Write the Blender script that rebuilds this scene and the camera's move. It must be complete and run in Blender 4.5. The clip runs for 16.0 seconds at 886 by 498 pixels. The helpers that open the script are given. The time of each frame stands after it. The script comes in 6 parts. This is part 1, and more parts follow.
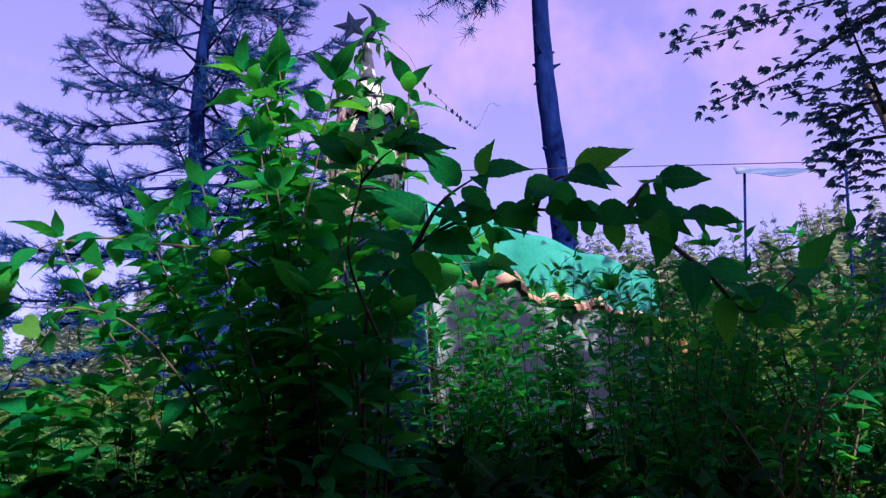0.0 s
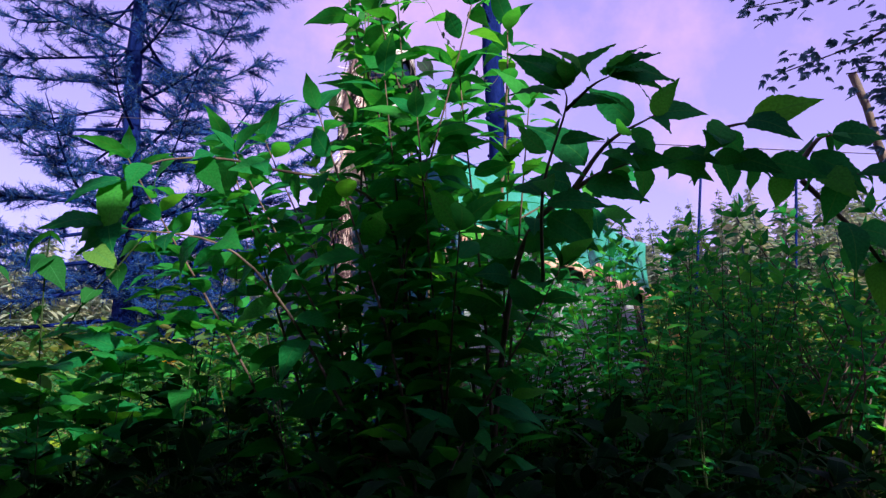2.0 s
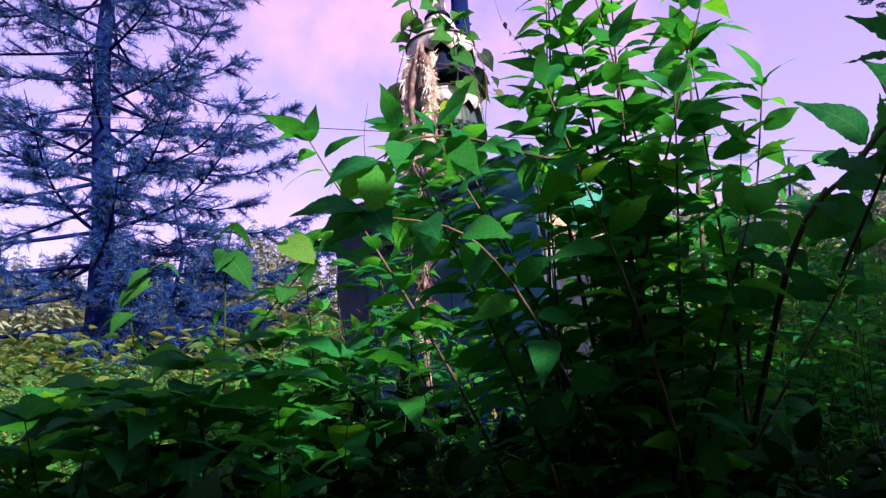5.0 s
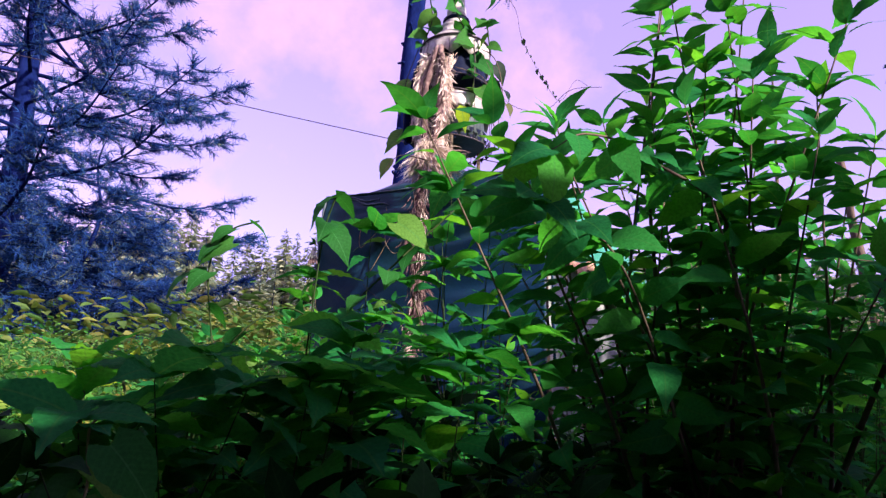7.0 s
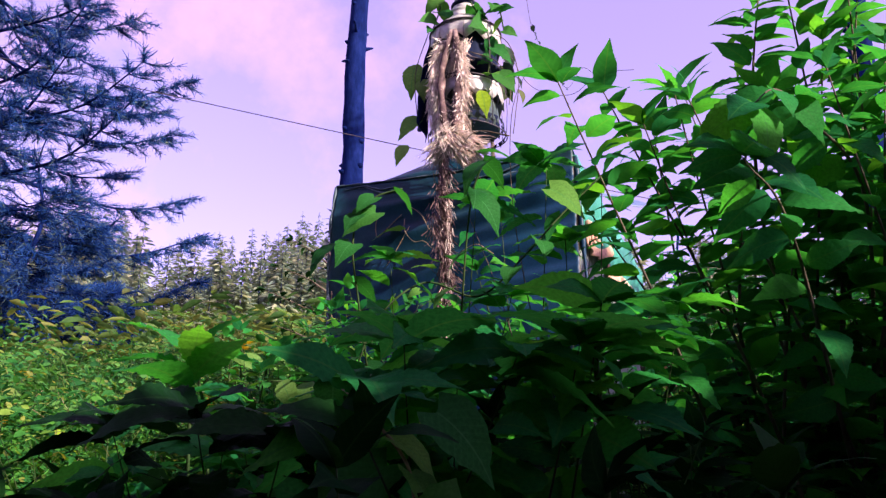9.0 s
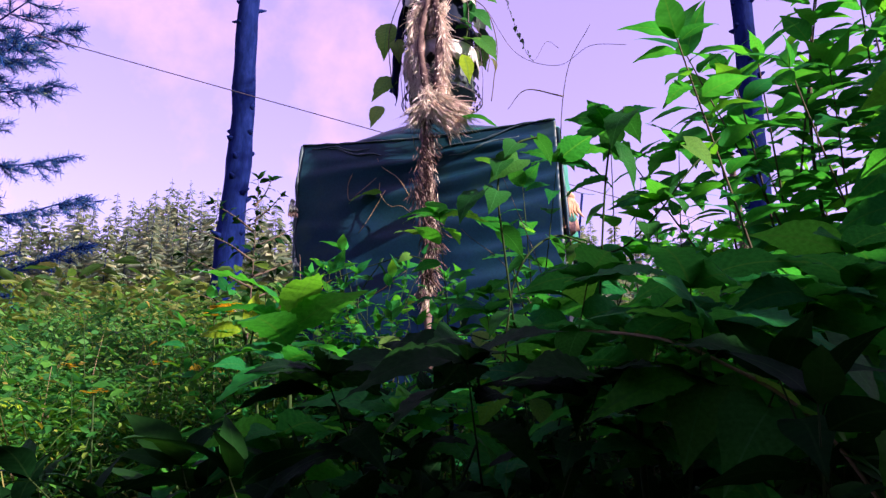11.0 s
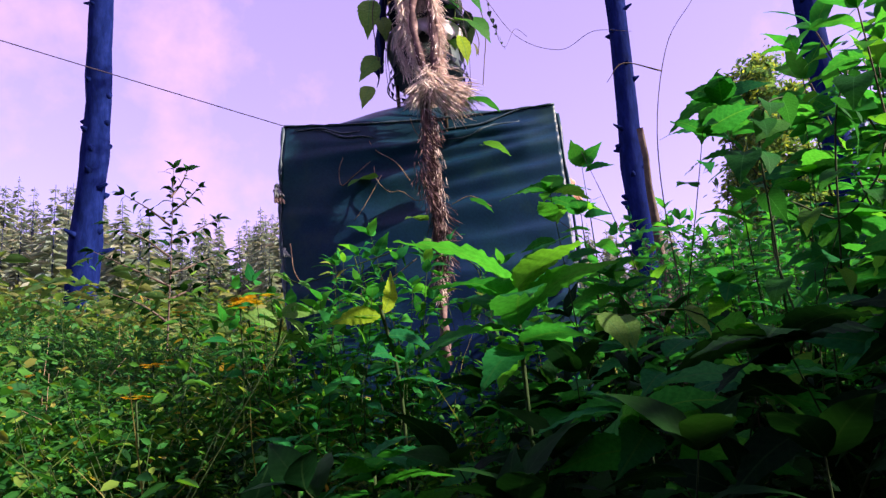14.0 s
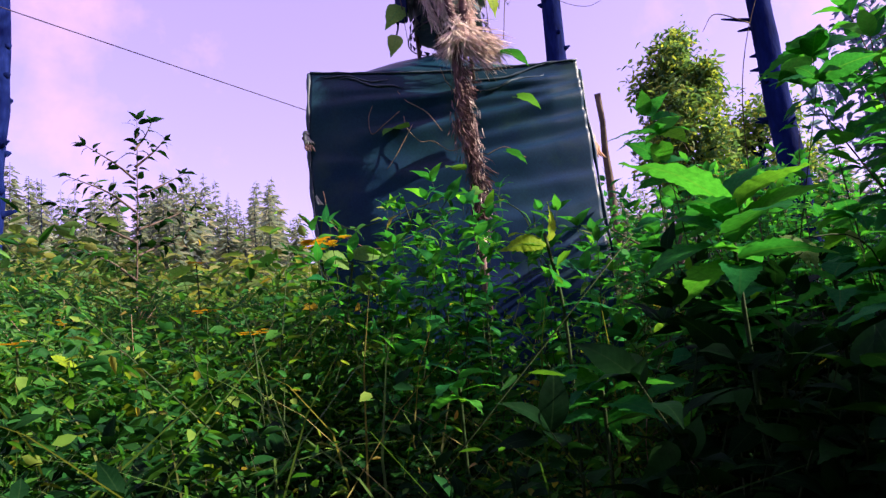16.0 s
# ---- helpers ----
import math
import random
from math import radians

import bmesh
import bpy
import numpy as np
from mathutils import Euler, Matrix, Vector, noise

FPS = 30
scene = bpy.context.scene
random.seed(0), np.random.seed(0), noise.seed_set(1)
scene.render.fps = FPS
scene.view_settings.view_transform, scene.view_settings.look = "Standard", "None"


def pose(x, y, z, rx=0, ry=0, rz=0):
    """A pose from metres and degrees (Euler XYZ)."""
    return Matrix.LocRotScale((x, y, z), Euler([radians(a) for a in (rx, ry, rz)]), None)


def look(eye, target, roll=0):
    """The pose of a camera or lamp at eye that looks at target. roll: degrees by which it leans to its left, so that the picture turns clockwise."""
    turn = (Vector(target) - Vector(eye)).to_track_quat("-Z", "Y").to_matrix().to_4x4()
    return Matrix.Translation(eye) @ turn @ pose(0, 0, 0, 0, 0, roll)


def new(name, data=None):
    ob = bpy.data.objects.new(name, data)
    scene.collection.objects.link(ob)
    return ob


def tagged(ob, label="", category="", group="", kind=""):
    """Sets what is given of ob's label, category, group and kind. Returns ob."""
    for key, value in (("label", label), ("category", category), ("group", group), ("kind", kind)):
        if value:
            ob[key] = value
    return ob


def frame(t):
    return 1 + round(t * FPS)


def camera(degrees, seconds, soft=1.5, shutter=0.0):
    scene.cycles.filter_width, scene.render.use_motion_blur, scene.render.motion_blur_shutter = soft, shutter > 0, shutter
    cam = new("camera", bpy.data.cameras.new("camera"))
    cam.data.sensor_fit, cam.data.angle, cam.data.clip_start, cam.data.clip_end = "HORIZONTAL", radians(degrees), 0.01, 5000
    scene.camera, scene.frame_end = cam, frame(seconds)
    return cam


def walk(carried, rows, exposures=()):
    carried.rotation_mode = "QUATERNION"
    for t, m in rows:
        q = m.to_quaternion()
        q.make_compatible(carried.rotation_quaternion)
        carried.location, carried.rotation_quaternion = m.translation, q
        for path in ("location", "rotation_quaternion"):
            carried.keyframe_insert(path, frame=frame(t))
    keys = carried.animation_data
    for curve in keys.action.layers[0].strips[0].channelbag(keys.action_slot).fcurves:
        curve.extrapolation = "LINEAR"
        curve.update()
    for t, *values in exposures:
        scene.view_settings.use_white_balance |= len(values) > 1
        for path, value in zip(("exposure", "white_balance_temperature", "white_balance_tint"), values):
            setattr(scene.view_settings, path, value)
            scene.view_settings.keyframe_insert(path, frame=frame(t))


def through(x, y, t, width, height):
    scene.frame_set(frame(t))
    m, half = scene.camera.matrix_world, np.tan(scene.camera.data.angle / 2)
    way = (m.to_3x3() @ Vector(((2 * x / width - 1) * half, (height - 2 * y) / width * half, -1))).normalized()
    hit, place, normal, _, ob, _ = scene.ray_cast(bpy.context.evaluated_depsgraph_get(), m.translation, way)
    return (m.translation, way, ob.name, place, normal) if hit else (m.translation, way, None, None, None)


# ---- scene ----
cam = camera(61.0, 16.0, soft=1.4)
PATH = [
    (0, (1.334, -4.944, 1.144), (1.007, -3.087, 1.808), -4.3),
    (0.5, (1.188, -4.917, 1.154), (0.95, -3.041, 1.805), -2.8),
    (1, (1.019, -4.899, 1.15), (0.858, -3.006, 1.775), -1.6),
    (1.5, (0.84, -4.9, 1.145), (0.701, -3.0, 1.753), -2.8),
    (2, (0.664, -4.863, 1.161), (0.549, -2.95, 1.733), -3.0),
    (2.5, (0.496, -4.869, 1.185), (0.391, -2.958, 1.764), -3.8),
    (3, (0.349, -4.811, 1.215), (0.3, -2.89, 1.77), -2.4),
    (3.5, (0.212, -4.8, 1.22), (0.215, -2.883, 1.79), -2.0),
    (4, (0.091, -4.749, 1.224), (0.108, -2.829, 1.783), -2.3),
    (4.5, (-0.021, -4.713, 1.234), (-0.041, -2.795, 1.8), -5.0),
    (7, (-0.663, -4.534, 1.241), (-0.384, -2.646, 1.84), 1.8),
    (7.5, (-0.832, -4.452, 1.22), (-0.545, -2.569, 1.83), 1.7),
    (8, (-0.921, -4.396, 1.19), (-0.59, -2.527, 1.821), 1.2),
    (10.5, (-1.588, -4.109, 1.199), (-0.881, -2.318, 1.739), -2.0),
    (11, (-1.697, -4.016, 1.172), (-0.915, -2.256, 1.713), -1.6),
    (11.5, (-1.814, -3.946, 1.157), (-1.001, -2.207, 1.72), -2.9),
    (12, (-1.89, -3.82, 1.159), (-0.943, -2.138, 1.682), -3.5),
    (12.5, (-1.996, -3.747, 1.178), (-1.122, -2.033, 1.725), -5.4),
    (13, (-2.124, -3.684, 1.198), (-1.214, -1.986, 1.736), -6.6),
    (13.5, (-2.212, -3.549, 1.209), (-1.204, -1.908, 1.748), -5.8),
    (14, (-2.335, -3.454, 1.2), (-1.206, -1.887, 1.718), -5.3),
    (14.5, (-2.472, -3.373, 1.175), (-1.274, -1.857, 1.692), -6.1),
    (15, (-2.594, -3.271, 1.147), (-1.315, -1.805, 1.614), -6.7),
    (15.5, (-2.762, -3.197, 1.172), (-1.483, -1.719, 1.597), -7.4),
    (16, (-2.911, -3.047, 1.153), (-1.57, -1.622, 1.566), -6.7),
]
walk(cam, [(t, look(eye, target, roll)) for t, eye, target, roll in PATH], exposures=[(0, 0.80, 5800, 9), (4, 1.17, 6850, 16), (7, 1.27, 6900, 18), (16, 1.25, 7100, 17)])

# ---- light ----
SUN = Vector((0.62, -0.69, 0.45)).normalized()
world = bpy.data.worlds.new("sky")
scene.world = world
world.use_nodes = True
wt = world.node_tree
wt.nodes.clear()
w_out = wt.nodes.new("ShaderNodeOutputWorld")
w_bg = wt.nodes.new("ShaderNodeBackground")
w_sky = wt.nodes.new("ShaderNodeTexSky")
w_sky.sky_type = "NISHITA"
w_sky.sun_disc = False
w_sky.sun_elevation = math.asin(SUN.z)
w_sky.sun_rotation = math.atan2(SUN.x, SUN.y)
w_sky.dust_density = 0.6
w_sky.ozone_density = 3.0
w_tint = wt.nodes.new("ShaderNodeMix")
w_tint.data_type, w_tint.blend_type = "RGBA", "MULTIPLY"
w_tint.inputs["Factor"].default_value = 1.0
w_tint.inputs["B"].default_value = (1.17, 0.745, 1.2, 1)
w_co = wt.nodes.new("ShaderNodeTexCoord")
w_noise = wt.nodes.new("ShaderNodeTexNoise")
w_noise.inputs["Scale"].default_value = 2.6
w_noise.inputs["Detail"].default_value = 7
w_noise.inputs["Roughness"].default_value = 0.6
w_ramp = wt.nodes.new("ShaderNodeValToRGB")
w_ramp.color_ramp.elements[0].position, w_ramp.color_ramp.elements[1].position = 0.5, 0.75
w_ramp.color_ramp.elements[0].color = (0.22, 0.22, 0.22, 1)
w_ramp.color_ramp.elements[1].color = (0.9, 0.9, 0.9, 1)
w_cloud = wt.nodes.new("ShaderNodeMix")
w_cloud.data_type = "RGBA"
w_cloud.inputs["B"].default_value = (4.1, 2.38, 3.8, 1)
w_bg.inputs["Strength"].default_value = 0.15
wt.links.new(w_sky.outputs[0], w_tint.inputs["A"])
wt.links.new(w_co.outputs["Generated"], w_noise.inputs["Vector"])
wt.links.new(w_noise.outputs["Fac"], w_ramp.inputs[0])
wt.links.new(w_ramp.outputs[0], w_cloud.inputs["Factor"])
wt.links.new(w_tint.outputs["Result"], w_cloud.inputs["A"])
wt.links.new(w_cloud.outputs["Result"], w_bg.inputs["Color"])
wt.links.new(w_bg.outputs[0], w_out.inputs[0])

sun = new("sun", bpy.data.lights.new("sun", "SUN"))
sun.data.energy, sun.data.angle, sun.data.color = 5.0, radians(0.6), (1.0, 0.90, 0.80)
sun.matrix_world = look(SUN * 60, (0, 0, 0))


# ---- materials ----
def base(name, rough=0.6, metal=0.0):
    m = bpy.data.materials.new(name)
    m.use_nodes = True
    b = m.node_tree.nodes["Principled BSDF"]
    b.inputs["Roughness"].default_value, b.inputs["Metallic"].default_value = rough, metal
    return m, m.node_tree, b


def ramp(nt, source, stops):
    r = nt.nodes.new("ShaderNodeValToRGB")
    e = r.color_ramp.elements
    while len(e) < len(stops):
        e.new(0.5)
    for el, (p, c) in zip(e, stops):
        el.position, el.color = p, (*c, 1)
    nt.links.new(source, r.inputs[0])
    return r.outputs[0]


def noise_of(nt, scale, detail=5, rough=0.6, stretch=None):
    co = nt.nodes.new("ShaderNodeTexCoord")
    n = nt.nodes.new("ShaderNodeTexNoise")
    n.inputs["Scale"].default_value, n.inputs["Detail"].default_value, n.inputs["Roughness"].default_value = scale, detail, rough
    if stretch:
        mp = nt.nodes.new("ShaderNodeMapping")
        mp.inputs["Scale"].default_value = stretch
        nt.links.new(co.outputs["Object"], mp.inputs[0])
        nt.links.new(mp.outputs[0], n.inputs["Vector"])
    else:
        nt.links.new(co.outputs["Object"], n.inputs["Vector"])
    return n.outputs["Fac"]


def mixed(nt, a, b, fac, mode="MIX"):
    m = nt.nodes.new("ShaderNodeMix")
    m.data_type, m.blend_type = "RGBA", mode
    for key, v in (("A", a), ("B", b), ("Factor", fac)):
        if isinstance(v, (int, float)):
            m.inputs[key].default_value = v
        elif isinstance(v, tuple):
            m.inputs[key].default_value = (*v, 1)
        else:
            nt.links.new(v, m.inputs[key])
    return m.outputs["Result"]


def bumped(nt, b, source, strength, distance=0.01):
    n = nt.nodes.new("ShaderNodeBump")
    n.inputs["Strength"].default_value, n.inputs["Distance"].default_value = strength, distance
    nt.links.new(source, n.inputs["Height"])
    nt.links.new(n.outputs[0], b.inputs["Normal"])


def surface(name, stops, scale, rough=0.7, metal=0.0, bump=0.3, fine=40, stretch=None, wear=None, gloss=0.35):
    """Two scales of variation over a ramp of true colours."""
    m, nt, b = base(name, rough, metal)
    b.inputs["Specular IOR Level"].default_value = gloss
    big, small = noise_of(nt, scale, 6, 0.6, stretch), noise_of(nt, fine, 4, 0.6, stretch)
    col = ramp(nt, big, stops)
    col = mixed(nt, col, ramp(nt, small, [(0.3, (0.6, 0.6, 0.6)), (0.7, (1.0, 1.0, 1.0))]), 0.8, "MULTIPLY")
    if wear:
        col = mixed(nt, col, wear, ramp(nt, noise_of(nt, scale * 2.3, 8, 0.7), [(0.56, (0, 0, 0)), (0.7, (0.8, 0.8, 0.8))]))
    nt.links.new(col, b.inputs["Base Color"])
    bumped(nt, b, small, bump)
    return m


def leafy(name, stops, through=0.35, glow=(1.5, 1.6, 0.7), rough=0.55, island=False, patch=0.0, veins=False, gloss=0.1, rib=(0.06, 0.26, 0.09)):
    """Leaf blade: gloss on top, light passing through, each leaf of its own tone."""
    m, nt, b = base(name, rough)
    b.inputs["Specular IOR Level"].default_value = gloss
    if island:
        rnd = nt.nodes.new("ShaderNodeNewGeometry").outputs["Random Per Island"]
    else:
        rnd = nt.nodes.new("ShaderNodeObjectInfo").outputs["Random"]
    col = ramp(nt, rnd, stops)
    col = mixed(nt, col, ramp(nt, noise_of(nt, 22, 5), [(0.35, (0.62, 0.66, 0.6)), (0.65, (1.08, 1.04, 1.0))]), 0.8, "MULTIPLY")
    if veins:
        uv = nt.nodes.new("ShaderNodeUVMap")
        sep = nt.nodes.new("ShaderNodeSeparateXYZ")
        nt.links.new(uv.outputs[0], sep.inputs[0])

        def calc(op, a, b=0.0):
            n = nt.nodes.new("ShaderNodeMath")
            n.operation = op
            for k, v in enumerate((a, b)):
                if isinstance(v, (int, float)):
                    n.inputs[k].default_value = v
                else:
                    nt.links.new(v, n.inputs[k])
            return n.outputs[0]
        across = calc("ABSOLUTE", sep.outputs[1])
        mid = calc("LESS_THAN", across, 0.011)
        run = calc("SINE", calc("MULTIPLY", calc("SUBTRACT", sep.outputs[0], calc("MULTIPLY", across, 0.8)), 58.0))
        line = calc("GREATER_THAN", run, 0.90)
        both = calc("MINIMUM", calc("ADD", calc("MULTIPLY", mid, 0.75), calc("MULTIPLY", line, 0.14)), 1.0)
        col = mixed(nt, col, rib, calc("MULTIPLY", both, 0.6))
        dull = calc("ADD", calc("MULTIPLY", run, 0.04), 0.94)
        col = mixed(nt, col, dull, 0.9, "MULTIPLY")
    if patch:
        col = mixed(nt, col, (0.22, 0.2, 0.04), ramp(nt, noise_of(nt, patch, 3), [(0.5, (0, 0, 0)), (0.68, (0.8, 0.8, 0.8))]))
    nt.links.new(col, b.inputs["Base Color"])
    bumped(nt, b, noise_of(nt, 60, 3), 0.25, 0.004)
    tr = nt.nodes.new("ShaderNodeBsdfTranslucent")
    nt.links.new(mixed(nt, col, tuple(glow), 1.0, "MULTIPLY"), tr.inputs["Color"])
    mx = nt.nodes.new("ShaderNodeMixShader")
    mx.inputs[0].default_value = through
    nt.links.new(b.outputs[0], mx.inputs[1])
    nt.links.new(tr.outputs[0], mx.inputs[2])
    nt.links.new(mx.outputs[0], nt.nodes["Material Output"].inputs[0])
    return m


LEAF = [(0.0, (0.009, 0.16, 0.055)), (0.5, (0.016, 0.25, 0.07)), (0.88, (0.034, 0.32, 0.058)), (1.0, (0.075, 0.40, 0.055))]
# hedge shade is put into these near-black leaf colours
SHADE_LEAF = [(0.0, (0.003, 0.022, 0.008)), (0.6, (0.006, 0.04, 0.012)), (1.0, (0.016, 0.075, 0.015))]
M_LEAF = leafy("bush_leaf", LEAF, 0.5, (2.6, 1.7, 0.6), veins=True, gloss=0.04, rib=(0.05, 0.24, 0.06))
M_LEAF_I = leafy("bush_leaf_mass", LEAF, 0.5, (2.6, 1.7, 0.6), island=True, veins=True, gloss=0.04, rib=(0.05, 0.24, 0.06))
M_HEDGE = leafy("shaded_hedge_leaf", SHADE_LEAF, 0.2, veins=True, gloss=0.02, rib=(0.02, 0.06, 0.02))
M_HEDGE_I = leafy("shaded_hedge_leaf_mass", SHADE_LEAF, 0.2, island=True, veins=True, gloss=0.02, rib=(0.02, 0.06, 0.02))
M_VINE = leafy("vine_leaf", [(0.0, (0.016, 0.14, 0.035)), (0.6, (0.035, 0.2, 0.045)), (1.0, (0.12, 0.3, 0.06))], 0.42, veins=True, gloss=0.04)
HERB = [(0.0, (0.009, 0.075, 0.02)), (0.5, (0.024, 0.15, 0.032)), (0.86, (0.07, 0.25, 0.04)), (0.97, (0.2, 0.32, 0.06)), (1.0, (0.32, 0.26, 0.08))]
M_HERB = leafy("herb_leaf", HERB, 0.38, (2.0, 1.7, 0.6), island=True, gloss=0.05)
M_HERB_O = leafy("herb_leaf_single", HERB, 0.42)
M_FAR_HERB = leafy("slope_growth", [(0.0, (0.045, 0.125, 0.04)), (0.5, (0.10, 0.20, 0.06)), (1.0, (0.24, 0.26, 0.085))], 0.42, island=True)
# brighter herb leaf for the upper slope: sunlight put into its colour
M_MEADOW = leafy("sunlit_weed_leaf", [(0.0, (0.022, 0.13, 0.045)), (0.45, (0.052, 0.23, 0.06)), (0.88, (0.12, 0.31, 0.075)), (1.0, (0.30, 0.32, 0.09))], 0.48, island=True)
M_YELLOW = leafy("yellow_leaf", [(0.0, (0.28, 0.50, 0.03)), (1.0, (0.40, 0.56, 0.04))], 0.5, (1.3, 1.35, 0.6), veins=True)
M_GRASS = leafy("grass_blade", [(0.0, (0.03, 0.10, 0.02)), (0.7, (0.08, 0.16, 0.03)), (1.0, (0.3, 0.27, 0.1))], 0.3, island=True)
# blue haze over the pines is put into the needle colours
M_PINE = leafy("hazed_pine_needles", [(0.0, (0.010, 0.048, 0.22)), (0.6, (0.020, 0.082, 0.34)), (0.85, (0.04, 0.12, 0.30)), (1.0, (0.15, 0.21, 0.11))], 0.3, (1.3, 1.3, 0.9), 0.6, True, gloss=0.03)
# aerial haze of the distant wood is put into these pale colours
M_WOODS = leafy("hazed_far_conifer", [(0.0, (0.16, 0.24, 0.22)), (0.6, (0.27, 0.34, 0.26)), (1.0, (0.44, 0.45, 0.31))], 0.4, (1.2, 1.2, 0.9), 0.7, True)
# bluish lens haze across the sprays is put into the leaf colour
M_HAW = leafy("hazed_hawthorn_leaf", [(0.0, (0.08, 0.14, 0.42)), (1.0, (0.13, 0.22, 0.46))], 0.65, island=True)
M_POPLAR = leafy("poplar_leaf", [(0.0, (0.06, 0.16, 0.10)), (0.6, (0.14, 0.25, 0.10)), (1.0, (0.36, 0.42, 0.09))], 0.48, island=True)
M_PETAL = leafy("orange_petal", [(0.0, (0.85, 0.45, 0.02)), (1.0, (0.88, 0.66, 0.05))], 0.4, (1.1, 1.0, 0.8), island=True)
M_STEM = surface("green_stem", [(0.3, (0.02, 0.06, 0.018)), (0.7, (0.05, 0.08, 0.025))], 9, 0.7, gloss=0.15)
M_TWIG = surface("woody_twig", [(0.3, (0.07, 0.05, 0.04)), (0.7, (0.16, 0.12, 0.09))], 12, 0.8, bump=0.5)
M_DRY = surface("dry_stalk", [(0.3, (0.24, 0.16, 0.09)), (0.7, (0.40, 0.30, 0.19))], 10, 0.8)
# the blue cast of shaded trunks is put into the bark colour
M_BARK = surface("blue_shade_bark", [(0.3, (0.002, 0.007, 0.045)), (0.5, (0.004, 0.013, 0.085)), (0.7, (0.010, 0.023, 0.125))], 5.0, 0.95, bump=1.0, fine=22, stretch=(1, 1, 0.35), gloss=0.05)
M_SOIL = surface("hillside_soil", [(0.3, (0.014, 0.014, 0.008)), (0.55, (0.03, 0.034, 0.012)), (0.75, (0.06, 0.06, 0.022))], 1.3, 0.95, bump=0.8, fine=14, gloss=0.05)
M_TARP = surface("dark_green_tarpaulin", [(0.35, (0.004, 0.020, 0.088)), (0.5, (0.006, 0.040, 0.092)), (0.7, (0.011, 0.068, 0.08))], 0.8, 0.4, bump=0.06, fine=90, wear=(0.02, 0.06, 0.06), gloss=0.2)
M_TARP_SIDE = surface("blue_grey_tarpaulin", [(0.3, (0.05, 0.09, 0.13)), (0.7, (0.09, 0.14, 0.17))], 2.0, 0.5, bump=0.15)
M_SHEET = surface("turquoise_green_sheet", [(0.3, (0.02, 0.22, 0.15)), (0.6, (0.04, 0.32, 0.24)), (0.8, (0.10, 0.42, 0.34))], 1.8, 0.45, bump=0.2, fine=60)
M_WHITE = surface("weathered_white_cloth", [(0.3, (0.20, 0.25, 0.24)), (0.6, (0.28, 0.33, 0.32)), (0.8, (0.36, 0.41, 0.39))], 2.2, 0.85, bump=0.25, fine=55, wear=(0.32, 0.30, 0.27))
M_FRILL = surface("faded_pink_fringe", [(0.3, (0.55, 0.28, 0.18)), (0.6, (0.72, 0.45, 0.33)), (0.8, (0.8, 0.6, 0.5))], 7, 0.9, bump=0.4)
M_OCHRE = surface("ochre_board", [(0.3, (0.42, 0.24, 0.06)), (0.7, (0.6, 0.38, 0.12))], 4, 0.7, stretch=(1, 1, 0.2))
M_STRAW = leafy("dry_straw", [(0.0, (0.66, 0.50, 0.47)), (0.35, (0.88, 0.74, 0.70)), (1.0, (0.97, 0.90, 0.87))], 0.22, (1.0, 0.95, 0.92), 0.8, True)
M_STRAW_D = surface("dark_dry_bark", [(0.3, (0.065, 0.043, 0.05)), (0.55, (0.20, 0.13, 0.13)), (0.75, (0.46, 0.34, 0.32))], 14, 0.9, bump=0.5, gloss=0.1)
M_TIN = surface("weathered_tin", [(0.3, (0.50, 0.48, 0.48)), (0.6, (0.68, 0.64, 0.63)), (0.8, (0.76, 0.72, 0.70))], 6, 0.5, 0.25, bump=0.15, wear=(0.36, 0.24, 0.2))
M_DARK_TIN = surface("dark_painted_tin", [(0.3, (0.004, 0.008, 0.028)), (0.7, (0.010, 0.018, 0.055))], 5, 0.6, 0.0, bump=0.15, wear=(0.014, 0.016, 0.024), gloss=0.06)
M_GREY_TIN = surface("grey_green_tin", [(0.3, (0.05, 0.08, 0.085)), (0.7, (0.10, 0.13, 0.13))], 5, 0.5, 0.1, bump=0.15, wear=(0.2, 0.18, 0.17), gloss=0.2)
M_CLOTH_BLUE = surface("dark_blue_cloth", [(0.3, (0.008, 0.016, 0.07)), (0.7, (0.016, 0.03, 0.11))], 6, 0.9, bump=0.3, gloss=0.05)
M_WIRE = surface("dull_wire", [(0.3, (0.06, 0.05, 0.07)), (0.7, (0.12, 0.10, 0.12))], 30, 0.5, 0.5)
M_BANNER = surface("faded_blue_plastic", [(0.35, (0.06, 0.11, 0.27)), (0.5, (0.13, 0.19, 0.33)), (0.65, (0.26, 0.30, 0.38))], 3, 0.5, stretch=(0.4, 1, 4))


# ---- builders ----
def mesh_of(bm, name):
    me = bpy.data.meshes.new(name)
    bm.to_mesh(me)
    bm.free()
    return me


def part(name, data, material, parent=None, label="", smooth=True):
    """Links a bmesh or a mesh as one mesh object under a thing or part."""
    me = mesh_of(data, name) if isinstance(data, bmesh.types.BMesh) else data
    if material and not me.materials:
        me.materials.append(material)
    if smooth and me.polygons:
        me.polygons.foreach_set("use_smooth", np.ones(len(me.polygons), bool))
    ob = new(name, me)
    ob.parent = parent
    if label:
        tagged(ob, label)
    return ob


def thing(name, label, category, group="", at=(0, 0, 0), kind=""):
    e = new(name)
    e.location = at
    e.empty_display_size = 0.1
    return tagged(e, label, category, group, kind)


def raw_mesh(name, verts, faces):
    me = bpy.data.meshes.new(name)
    me.from_pydata([tuple(map(float, v)) for v in verts] if not isinstance(verts, np.ndarray) else verts.tolist(), [], faces if isinstance(faces, list) else faces.tolist())
    me.update()
    return me


